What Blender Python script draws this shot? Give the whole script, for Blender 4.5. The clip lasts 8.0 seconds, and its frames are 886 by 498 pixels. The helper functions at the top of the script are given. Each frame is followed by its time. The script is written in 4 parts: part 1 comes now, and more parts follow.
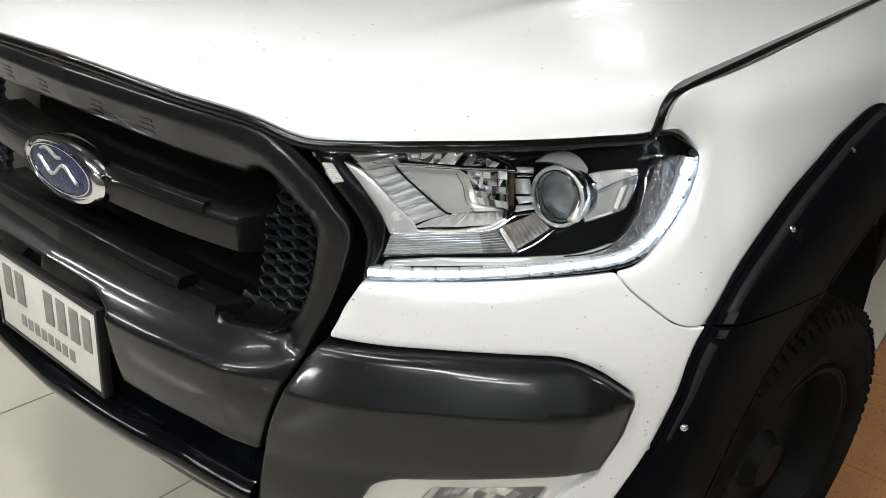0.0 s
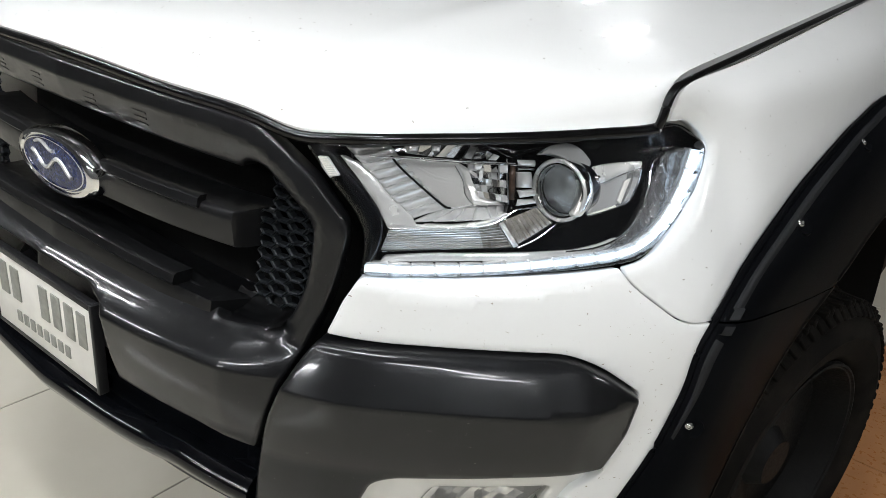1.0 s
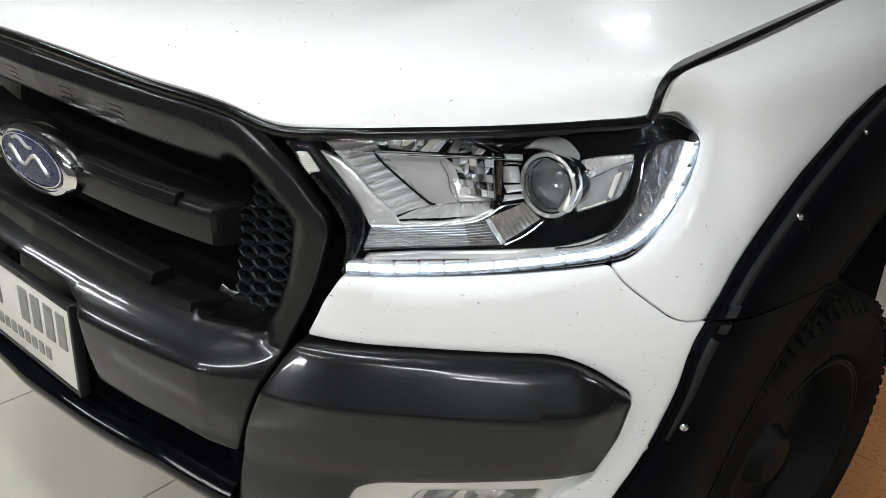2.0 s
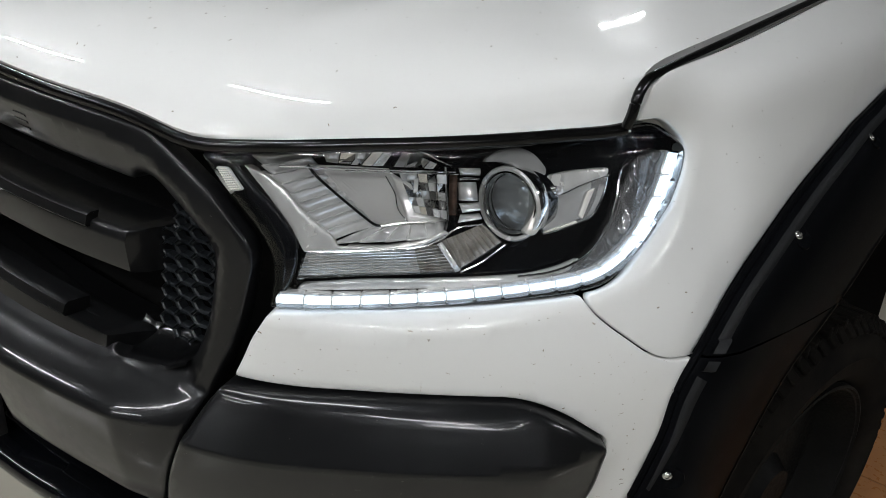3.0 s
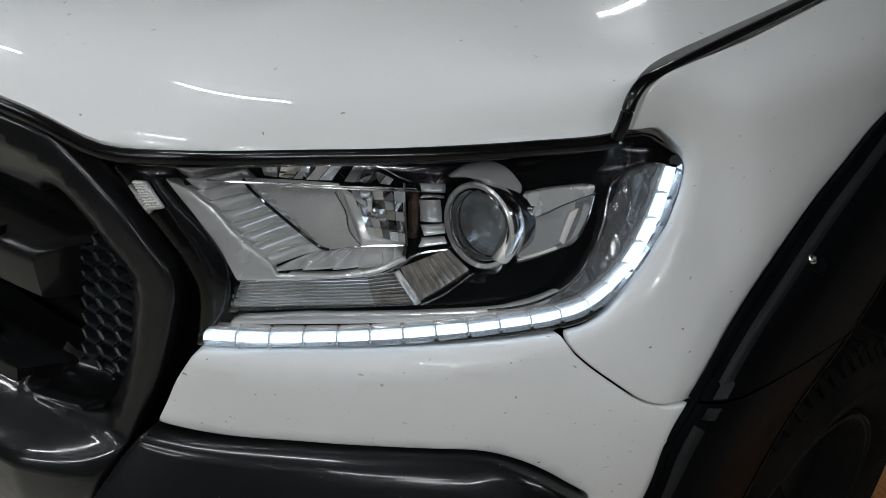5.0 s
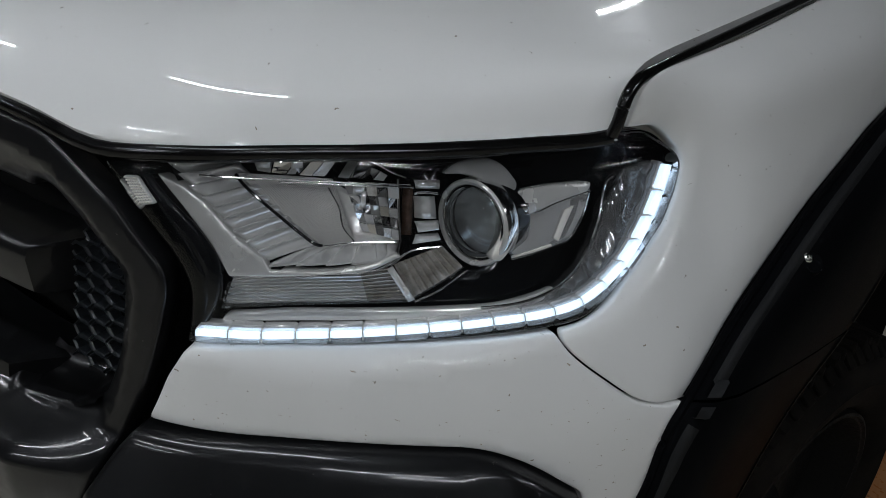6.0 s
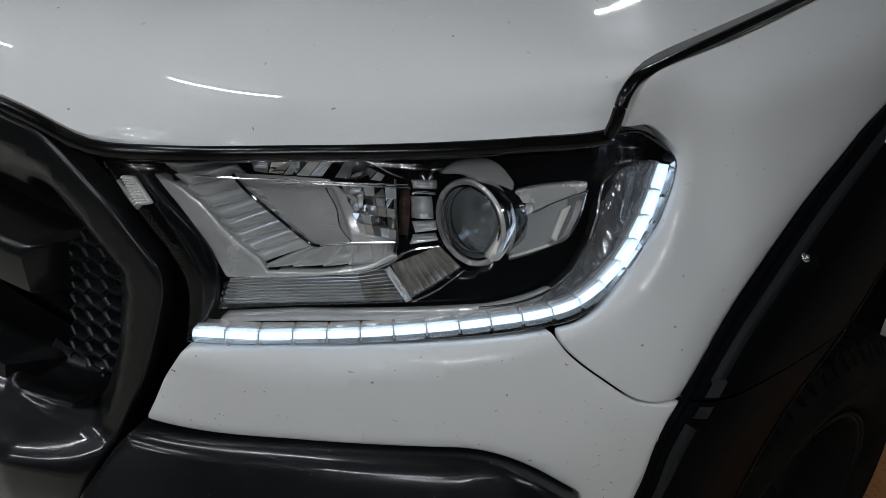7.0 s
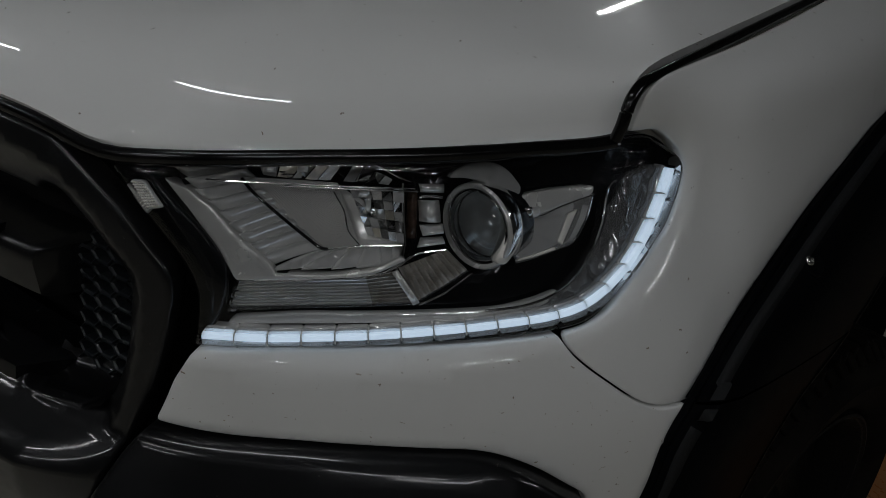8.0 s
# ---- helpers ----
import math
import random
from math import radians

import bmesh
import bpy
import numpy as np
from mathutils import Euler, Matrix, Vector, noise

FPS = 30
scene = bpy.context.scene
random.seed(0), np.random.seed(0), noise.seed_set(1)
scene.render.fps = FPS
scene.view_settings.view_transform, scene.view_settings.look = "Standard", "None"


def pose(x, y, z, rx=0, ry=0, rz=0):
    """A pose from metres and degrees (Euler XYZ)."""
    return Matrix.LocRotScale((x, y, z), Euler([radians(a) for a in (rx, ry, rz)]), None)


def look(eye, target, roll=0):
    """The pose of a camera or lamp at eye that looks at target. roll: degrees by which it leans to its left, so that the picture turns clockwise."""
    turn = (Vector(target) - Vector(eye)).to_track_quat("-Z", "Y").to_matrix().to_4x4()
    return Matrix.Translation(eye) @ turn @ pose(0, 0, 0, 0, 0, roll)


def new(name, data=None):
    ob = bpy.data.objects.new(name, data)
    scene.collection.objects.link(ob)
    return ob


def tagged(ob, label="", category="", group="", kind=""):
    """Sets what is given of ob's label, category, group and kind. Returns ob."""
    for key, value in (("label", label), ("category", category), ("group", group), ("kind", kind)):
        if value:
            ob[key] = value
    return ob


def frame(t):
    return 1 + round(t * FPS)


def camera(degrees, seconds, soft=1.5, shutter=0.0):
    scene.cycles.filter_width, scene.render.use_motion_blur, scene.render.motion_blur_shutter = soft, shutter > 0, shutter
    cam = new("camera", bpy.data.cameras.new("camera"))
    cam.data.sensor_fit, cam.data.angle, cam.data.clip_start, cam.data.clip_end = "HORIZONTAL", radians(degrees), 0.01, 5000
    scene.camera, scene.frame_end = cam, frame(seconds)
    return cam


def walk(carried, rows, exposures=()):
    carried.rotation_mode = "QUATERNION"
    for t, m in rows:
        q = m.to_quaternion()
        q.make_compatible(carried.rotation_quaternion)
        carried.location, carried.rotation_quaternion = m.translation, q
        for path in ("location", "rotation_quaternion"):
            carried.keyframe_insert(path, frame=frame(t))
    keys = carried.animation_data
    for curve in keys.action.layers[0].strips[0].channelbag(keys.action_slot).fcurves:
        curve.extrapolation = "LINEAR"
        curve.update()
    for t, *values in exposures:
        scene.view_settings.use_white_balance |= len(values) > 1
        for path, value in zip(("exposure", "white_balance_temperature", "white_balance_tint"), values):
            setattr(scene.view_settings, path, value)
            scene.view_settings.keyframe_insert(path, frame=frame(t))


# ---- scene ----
from mathutils import geometry

cam = camera(59.0, 8.0, soft=0.75)
PATH = [
    (0, (1.25, -0.553, 1.393), (0.161, 0.929, 0.608), 5.5),
    (0.5, (1.244, -0.541, 1.389), (0.156, 0.937, 0.594), 5.5),
    (1, (1.243, -0.528, 1.388), (0.148, 0.939, 0.583), 5.3),
    (2.5, (1.238, -0.427, 1.378), (0.142, 1.024, 0.544), 4.7),
    (3, (1.204, -0.338, 1.368), (0.112, 1.113, 0.53), 4.7),
    (3.5, (1.154, -0.251, 1.354), (0.065, 1.2, 0.512), 4.7),
    (4, (1.151, -0.215, 1.357), (0.068, 1.229, 0.495), 4.9),
    (4.5, (1.15, -0.21, 1.359), (0.072, 1.231, 0.487), 5.2),
    (6, (1.152, -0.202, 1.357), (0.083, 1.239, 0.474), 5.8),
    (6.5, (1.152, -0.202, 1.356), (0.085, 1.241, 0.472), 5.9),
    (7, (1.152, -0.201, 1.357), (0.087, 1.243, 0.474), 5.8),
    (7.5, (1.149, -0.205, 1.36), (0.087, 1.24, 0.474), 6.0),
    (8, (1.15, -0.207, 1.363), (0.081, 1.233, 0.477), 5.8),
]
EXPOSURES = [(0, 0.34, 6700, 10), (1.0, 0.34, 6500, 10), (2.5, 0.03, 6500, 10), (3.5, -0.48, 6550, 10), (4.5, -0.55, 6450, 10), (5.8, -1.1, 6250, 10), (7.3, -1.12, 6250, 10), (7.6, -1.35, 6400, 10), (8.0, -2.3, 6500, 10)]
walk(cam, [(t, look(eye, target, roll)) for t, eye, target, roll in PATH], EXPOSURES)

# ---- light ----
world = bpy.data.worlds.new("world")
scene.world = world
world.use_nodes = True
world.node_tree.nodes["Background"].inputs[0].default_value = (0.9, 0.95, 1.0, 1)
world.node_tree.nodes["Background"].inputs[1].default_value = 0.02

CEILING = 3.68
# ceiling tube lights, two tubes end to end unless said: centre x, centre y, heading in degrees, tubes
# (4.4, 1.7) is an added, unseen light that brightens the fender's side
TUBES = [(0.23, -0.6, 0), (-3.52, -0.7, 0), (3.3, -2.5, 0), (0.12, -3.0, 0), (-3.4, -3.0, 0), (4.9, -3.2, 0), (0.12, -5.4, 0), (-1.5, 5.75, 90, 1), (4.4, 1.7, 90)]
TUBE_LENGTH = 1.86
TUBE_GLOW = 255.0


# ---- materials ----
def shader(name):
    m = bpy.data.materials.new(name)
    m.use_nodes = True
    return m, m.node_tree, m.node_tree.nodes["Principled BSDF"]


def noise_node(nt, scale, detail=4.0, rough=0.55):
    co = nt.nodes.new("ShaderNodeTexCoord")
    n = nt.nodes.new("ShaderNodeTexNoise")
    n.inputs["Scale"].default_value = scale
    n.inputs["Detail"].default_value = detail
    n.inputs["Roughness"].default_value = rough
    nt.links.new(co.outputs["Object"], n.inputs["Vector"])
    return n


def ramp(nt, fac, stops):
    r = nt.nodes.new("ShaderNodeValToRGB")
    while len(r.color_ramp.elements) < len(stops):
        r.color_ramp.elements.new(0.5)
    for e, (p, c) in zip(r.color_ramp.elements, stops):
        e.position = p
        e.color = (*c, 1) if len(c) == 3 else c
    nt.links.new(fac, r.inputs["Fac"])
    return r.outputs["Color"]


def grey(v):
    return (v, v, v)


def surface(name, low, high, rough=(0.3, 0.4), metal=0.0, coat=0.0, coat_rough=0.03, scale=3.0, fine=180.0, bump=0.0, spec=0.5):
    """A surface with colour drifting between low and high at a broad scale, roughness and relief at a fine one."""
    m, nt, b = shader(name)
    broad, small = noise_node(nt, scale), noise_node(nt, fine, 3.0)
    nt.links.new(ramp(nt, broad.outputs["Fac"], [(0.3, low), (0.7, high)]), b.inputs["Base Color"])
    nt.links.new(ramp(nt, small.outputs["Fac"], [(0.35, grey(rough[0])), (0.65, grey(rough[1]))]), b.inputs["Roughness"])
    b.inputs["Metallic"].default_value = metal
    b.inputs["Coat Weight"].default_value = coat
    b.inputs["Coat Roughness"].default_value = coat_rough
    b.inputs["Specular IOR Level"].default_value = spec
    if bump:
        k = nt.nodes.new("ShaderNodeBump")
        k.inputs["Strength"].default_value = bump
        k.inputs["Distance"].default_value = 0.001
        nt.links.new(small.outputs["Fac"], k.inputs["Height"])
        nt.links.new(k.outputs["Normal"], b.inputs["Normal"])
    return m


def clear_plastic(name, tint=(1, 1, 1), rough=0.02, haze=0.0, ior=1.5, tone=0.8):
    """A thin clear wall: see-through, with gloss by the angle and a little haze of scratches."""
    m, nt, b = shader(name)
    out = nt.nodes["Material Output"]
    see = nt.nodes.new("ShaderNodeBsdfTransparent")
    see.inputs["Color"].default_value = (*tint, 1)
    gloss = nt.nodes.new("ShaderNodeBsdfGlossy")
    gloss.inputs["Roughness"].default_value = rough
    dull = nt.nodes.new("ShaderNodeBsdfDiffuse")
    dull.inputs["Color"].default_value = (tone, tone, tone, 1)
    f = nt.nodes.new("ShaderNodeFresnel")
    f.inputs["IOR"].default_value = ior
    one = nt.nodes.new("ShaderNodeMixShader")
    one.inputs["Fac"].default_value = haze
    nt.links.new(see.outputs[0], one.inputs[1])
    nt.links.new(dull.outputs[0], one.inputs[2])
    two = nt.nodes.new("ShaderNodeMixShader")
    nt.links.new(f.outputs[0], two.inputs["Fac"])
    nt.links.new(one.outputs[0], two.inputs[1])
    nt.links.new(gloss.outputs[0], two.inputs[2])
    nt.links.new(two.outputs[0], out.inputs["Surface"])
    nt.nodes.remove(b)
    return m


def glowing(name, colour, strength, base=(0.8, 0.8, 0.8)):
    m, nt, b = shader(name)
    b.inputs["Base Color"].default_value = (*base, 1)
    b.inputs["Roughness"].default_value = 0.2
    b.inputs["Emission Color"].default_value = (*colour, 1)
    b.inputs["Emission Strength"].default_value = strength
    return m


def specked(m, scale, size, share, colour, stretch=(1, 1, 1)):
    """Small chips and dirt specks of one colour, scattered over a paint."""
    nt = m.node_tree
    b = nt.nodes["Principled BSDF"]
    base = b.inputs["Base Color"].links[0].from_socket
    co = nt.nodes.new("ShaderNodeTexCoord")
    wide = nt.nodes.new("ShaderNodeMapping")
    wide.inputs["Scale"].default_value = stretch
    wob = nt.nodes.new("ShaderNodeTexNoise")
    wob.inputs["Scale"].default_value = 240.0
    add = nt.nodes.new("ShaderNodeMixRGB")
    add.blend_type = "ADD"
    add.inputs["Fac"].default_value = 0.008
    nt.links.new(co.outputs["Object"], wide.inputs["Vector"])
    nt.links.new(co.outputs["Object"], wob.inputs["Vector"])
    nt.links.new(wide.outputs["Vector"], add.inputs["Color1"])
    nt.links.new(wob.outputs["Color"], add.inputs["Color2"])
    cells = nt.nodes.new("ShaderNodeTexVoronoi")
    cells.inputs["Scale"].default_value = scale
    nt.links.new(add.outputs["Color"], cells.inputs["Vector"])
    pick = nt.nodes.new("ShaderNodeSeparateColor")
    nt.links.new(cells.outputs["Color"], pick.inputs["Color"])
    # each speck has a size of its own
    limit = nt.nodes.new("ShaderNodeMath")
    limit.operation = "MULTIPLY"
    limit.inputs[1].default_value = size
    nt.links.new(pick.outputs["Green"], limit.inputs[0])
    near = nt.nodes.new("ShaderNodeMath")
    near.operation = "LESS_THAN"
    nt.links.new(cells.outputs["Distance"], near.inputs[0])
    nt.links.new(limit.outputs[0], near.inputs[1])
    some = nt.nodes.new("ShaderNodeMath")
    some.operation = "GREATER_THAN"
    some.inputs[1].default_value = 1 - share
    nt.links.new(pick.outputs["Red"], some.inputs[0])
    both = nt.nodes.new("ShaderNodeMath")
    both.operation = "MULTIPLY"
    nt.links.new(near.outputs[0], both.inputs[0])
    nt.links.new(some.outputs[0], both.inputs[1])
    mix = nt.nodes.new("ShaderNodeMixRGB")
    mix.inputs["Color2"].default_value = (*colour, 1)
    nt.links.new(both.outputs[0], mix.inputs["Fac"])
    nt.links.new(base, mix.inputs["Color1"])
    nt.links.new(mix.outputs["Color"], b.inputs["Base Color"])
    return m


def smeared(m, low, high, scale=9.0):
    """A clear coat dulled in patches by dust and wiping."""
    nt = m.node_tree
    n = noise_node(nt, scale, 6.0, 0.65)
    nt.links.new(ramp(nt, n.outputs["Fac"], [(0.4, grey(low)), (0.7, grey(high))]), nt.nodes["Principled BSDF"].inputs["Coat Roughness"])
    return m


WHITE = specked(surface("white_paint", (0.80, 0.80, 0.79), (0.84, 0.84, 0.83), (0.32, 0.4), coat=0.8, coat_rough=0.02, scale=1.5, fine=40, spec=0.2), 85.0, 0.115, 0.36, (0.3, 0.26, 0.22), (0.8, 0.8, 1.3))
GUNMETAL = smeared(specked(surface("gunmetal_paint", (0.0102, 0.0104, 0.0112), (0.0165, 0.017, 0.0182), (0.28, 0.34), metal=0.5, coat=0.45, coat_rough=0.05, scale=5, fine=60, spec=0.15), 120.0, 0.09, 0.3, (0.1, 0.097, 0.094), (0.6, 0.6, 1)), 0.022, 0.16, 13.0)
WHITE_DIRTY = specked(specked(surface("white_bumper_paint", (0.80, 0.80, 0.79), (0.84, 0.84, 0.83), (0.32, 0.4), coat=0.8, coat_rough=0.02, scale=1.5, fine=40, spec=0.2), 85.0, 0.13, 0.4, (0.3, 0.26, 0.22), (0.8, 0.8, 1.3)), 150.0, 0.15, 0.5, (0.42, 0.36, 0.3), (0.6, 0.6, 1.4))
BLACK_GLOSS = surface("gloss_black_plastic", (0.0018, 0.0021, 0.0028), (0.0034, 0.0039, 0.005), (0.03, 0.07), scale=8, fine=30, spec=0.3)
BLACK_SATIN = surface("satin_black_plastic", (0.01, 0.01, 0.011), (0.016, 0.016, 0.017), (0.35, 0.45), scale=6, fine=300, bump=0.1, spec=0.3)
MESH_BLACK = surface("mesh_black_plastic", (0.010, 0.012, 0.014), (0.018, 0.021, 0.024), (0.28, 0.4), scale=20, fine=200, spec=0.4)
FLARE_BLACK = surface("flare_black_plastic", (0.0020, 0.0022, 0.0027), (0.0034, 0.0037, 0.0044), (0.36, 0.46), scale=4, fine=500, bump=0.06, spec=0.012)
FLARE_GREY = surface("flare_grey_plastic", (0.010, 0.0105, 0.0115), (0.017, 0.0175, 0.019), (0.5, 0.6), scale=9, fine=500, bump=0.1, spec=0.15)
FLARE_DUSTY = surface("flare_dusty_edge", (0.004, 0.0036, 0.0032), (0.011, 0.0095, 0.008), (0.6, 0.7), scale=25, fine=300, bump=0.1, spec=0.1)
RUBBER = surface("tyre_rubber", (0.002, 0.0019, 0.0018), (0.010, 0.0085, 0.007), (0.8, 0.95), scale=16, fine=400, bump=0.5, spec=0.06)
SEAL = surface("rubber_seal", (0.003, 0.003, 0.003), (0.005, 0.005, 0.005), (0.12, 0.2), scale=20, fine=30, spec=0.3)
# near-black, with the shade of a cavity put into the colour
DARK = surface("cavity_shade", (0.004, 0.004, 0.004), (0.008, 0.008, 0.008), (0.8, 0.9), scale=5, spec=0.08)
CHROME = surface("chrome", (0.82, 0.82, 0.82), (0.9, 0.9, 0.9), (0.06, 0.14), metal=1.0, scale=9, fine=60)
REFLECTOR = surface("reflector_chrome", (0.84, 0.84, 0.84), (0.94, 0.94, 0.93), (0.05, 0.1), metal=0.62, scale=30, fine=60)
DIFFUSER = surface("diffuser_silver", (0.76, 0.755, 0.745), (0.88, 0.875, 0.86), (0.14, 0.24), metal=0.28, scale=14, fine=60)
SHEEN = surface("silvered_frame", (0.58, 0.575, 0.56), (0.7, 0.695, 0.68), (0.22, 0.28), metal=0.45, scale=10, fine=40)
TAB = surface("pale_plated_plastic", (0.66, 0.64, 0.59), (0.74, 0.72, 0.67), (0.18, 0.26), metal=0.2, scale=40, fine=90)
DARK_CHROME = surface("dark_chrome", (0.16, 0.16, 0.165), (0.34, 0.34, 0.345), (0.08, 0.16), metal=0.9, scale=60, fine=60)
SILVER = surface("satin_silver", (0.68, 0.675, 0.65), (0.72, 0.715, 0.69), (0.3, 0.3), metal=0.35, scale=4, fine=20)
SMOKE = surface("smoked_plastic", (0.03, 0.018, 0.013), (0.10, 0.062, 0.045), (0.1, 0.2), scale=90, fine=60)
BADGE_BLUE = surface("badge_blue", (0.003, 0.009, 0.055), (0.006, 0.016, 0.085), (0.2, 0.3), metal=0.2, coat=0.15, scale=20)
PLATE_WHITE = surface("plate_white", (0.66, 0.64, 0.6), (0.74, 0.72, 0.67), (0.4, 0.5), scale=20, bump=0.1)
INK = surface("plate_ink", (0.2, 0.2, 0.18), (0.28, 0.28, 0.25), (0.5, 0.6), scale=60)
STEEL = surface("screw_steel", (0.55, 0.55, 0.54), (0.7, 0.7, 0.68), (0.15, 0.3), metal=1.0, scale=90)
# the rim's near-black carries the shade inside the wheel
RIM_SHADED = surface("shaded_rim", (0.003, 0.003, 0.003), (0.005, 0.0048, 0.0045), (0.5, 0.7), scale=12, spec=0.1)
AMBER = surface("amber_tinted_reflector", (0.3, 0.26, 0.21), (0.66, 0.63, 0.59), (0.12, 0.25), metal=0.6, scale=70, fine=60)
LENS = clear_plastic("headlamp_lens", haze=0.002)
CLEAR = clear_plastic("clear_light_guide", rough=0.05, haze=0.08, tone=0.85, ior=1.6)
GLASS = clear_plastic("projector_glass", tint=(0.72, 0.76, 0.78), rough=0.015, haze=0.045, ior=1.65)
FROST = clear_plastic("frosted_plastic", rough=0.2, haze=0.3, tone=0.7)
COWL = clear_plastic("hazy_cowl", rough=0.12, haze=0.45, tone=0.6)
RIBBED = clear_plastic("ribbed_lens", rough=0.05, haze=0.06, tone=0.7)
LED = glowing("led_strip", (0.62, 0.80, 1.0), 3.2)
TUBE = glowing("tube_light", (0.96, 0.985, 1.0), TUBE_GLOW)
WALL_PAINT = surface("wall_paint", (0.05, 0.05, 0.05), (0.07, 0.07, 0.07), (0.7, 0.8), scale=1.2, fine=60, bump=0.1)
CEILING_PAINT = surface("ceiling_paint", (0.018, 0.018, 0.019), (0.026, 0.026, 0.027), (0.8, 0.9), scale=0.8, fine=60)
BATTEN_WHITE = surface("batten_white", (0.7, 0.7, 0.68), (0.76, 0.76, 0.74), (0.4, 0.5), scale=3)
TILE = surface("floor_tile", (0.62, 0.58, 0.49), (0.69, 0.65, 0.56), (0.07, 0.14), scale=2.2, fine=30)
GROUT = surface("grout", (0.18, 0.17, 0.15), (0.26, 0.24, 0.21), (0.8, 0.9), scale=30)
TERRACOTTA = surface("terracotta_tile", (0.4, 0.17, 0.06), (0.5, 0.24, 0.1), (0.25, 0.4), scale=6, fine=60)


# ---- building helpers ----
def part(name, bm, material, parent=None, label="", smooth=True, sharp=0.7):
    """Links a bmesh as one mesh object under a thing or a part."""
    if smooth:
        for f in bm.faces:
            f.smooth = True
        for e in bm.edges:
            if len(e.link_faces) == 2 and e.calc_face_angle(0) > sharp:
                e.smooth = False
    mesh = bpy.data.meshes.new(name)
    bm.to_mesh(mesh)
    bm.free()
    mesh.materials.append(material)
    ob = new(name, mesh)
    if parent:
        ob.parent = parent
    return tagged(ob, label)


def spline(points, q):
    """Catmull-Rom through an array of points (n, k), at the parameters q."""
    p = np.asarray(points, float)
    q = np.asarray(q, float)
    n = len(p)
    p = np.vstack([2 * p[0] - p[1], p, 2 * p[-1] - p[-2]])
    i = np.clip(np.floor(q).astype(int), 0, n - 2)
    f = (q - i)[..., None]
    a, b, c, d = p[i], p[i + 1], p[i + 2], p[i + 3]
    return 0.5 * (2 * b + (c - a) * f + (2 * a - 5 * b + 4 * c - d) * f ** 2 + (3 * b - a - 3 * c + d) * f ** 3)


def curve(points, per=8):
    return spline(points, np.linspace(0, len(points) - 1, per * (len(points) - 1) + 1))


# The truck's skin: plan curves from the middle of the nose round the corner and back, one for each height.
# A place on it is (s, w): s along the plan curve, w the height (above 1.10 the skin folds inward to the bonnet's edge).
HEIGHTS = [0.45, 0.70, 0.87, 1.10, 1.16, 1.20]
PLANS = [
    [(0, .03), (.30, .05), (.54, .12), (.69, .22), (.83, .35), (.93, .46), (.985, .57), (1.0, .75), (1.0, 1.3), (1.0, 2.0)],
    [(0, .02), (.30, .04), (.54, .10), (.70, .205), (.84, .33), (.935, .445), (.985, .56), (1.0, .75), (1.0, 1.3), (1.0, 2.0)],
    [(0, .045), (.30, .065), (.56, .125), (.70, .215), (.84, .338), (.935, .445), (.98, .56), (.99, .75), (1.0, 1.3), (1.0, 2.0)],
    [(0, .075), (.30, .09), (.535, .15), (.665, .265), (.778, .382), (.845, .475), (.885, .58), (.935, .75), (.97, 1.3), (.97, 2.0)],
    [(0, .09), (.30, .105), (.525, .17), (.655, .282), (.76, .396), (.838, .482), (.868, .57), (.905, .76), (.93, 1.3), (.93, 2.0)],
    [(0, .10), (.30, .115), (.52, .18), (.65, .29), (.75, .405), (.835, .485), (.85, .54), (.853, .80), (.846, 1.3), (.828, 2.0)],
]
LIFTS = {4: (0, 0, 0, 0, 0, -.018, .005, .02, .045, .06), 5: (0, 0, 0, 0, 0, -.03, -.006, .012, .052, .10)}
GRID = np.array([[(x, y, HEIGHTS[k] + LIFTS.get(k, (0,) * 10)[i]) for i, (x, y) in enumerate(row)] for k, row in enumerate(PLANS)])


def skin(s, w):
    s, w = np.atleast_1d(np.asarray(s, float)), np.atleast_1d(np.asarray(w, float))
    side = np.where(s < 0, -1.0, 1.0)
    a = np.abs(s)
    rows = np.stack([spline(GRID[k], a) for k in range(len(HEIGHTS))], 1)
    h = np.clip(w, HEIGHTS[0], HEIGHTS[-1])
    q = np.interp(h, HEIGHTS, range(len(HEIGHTS)))
    i = np.clip(np.floor(q).astype(int), 0, len(HEIGHTS) - 2)
    # cubic in the height, with the slopes of the uneven steps
    hs = np.array(HEIGHTS)
    slope = np.gradient(rows, hs, axis=1)
    n = np.arange(len(a))
    step = (hs[i + 1] - hs[i])[:, None]
    f = ((h - hs[i]) / (hs[i + 1] - hs[i]))[:, None]
    p = (rows[n, i] * (2 * f ** 3 - 3 * f ** 2 + 1) + slope[n, i] * step * (f ** 3 - 2 * f ** 2 + f)
         + rows[n, i + 1] * (-2 * f ** 3 + 3 * f ** 2) + slope[n, i + 1] * step * (f ** 3 - f ** 2))
    p[:, 2] += w - h
    p[:, 0] *= side
    return p


def outward(s, w):
    s, w = np.atleast_1d(np.asarray(s, float)), np.atleast_1d(np.asarray(w, float))
    n = np.cross(skin(s + 0.03, w) - skin(s - 0.03, w), skin(s, w + 0.006) - skin(s, w - 0.006))
    return n / np.linalg.norm(n, axis=1)[:, None]


def inset(s, w, d=0.0):
    """A place d metres behind the skin."""
    d = np.atleast_1d(np.asarray(d, float))[:, None]
    return skin(s, w) - d * outward(s, w)


def spot(s, w, d=0.0):
    return Vector(inset(s, w, d)[0])


S_TABLE = np.linspace(-9, 9, 1801)
_run = skin(S_TABLE, np.full(1801, 0.95))
A_TABLE = np.concatenate([[0], np.cumsum(np.linalg.norm(np.diff(_run, axis=0), axis=1))])
A_TABLE -= np.interp(0, S_TABLE, A_TABLE)


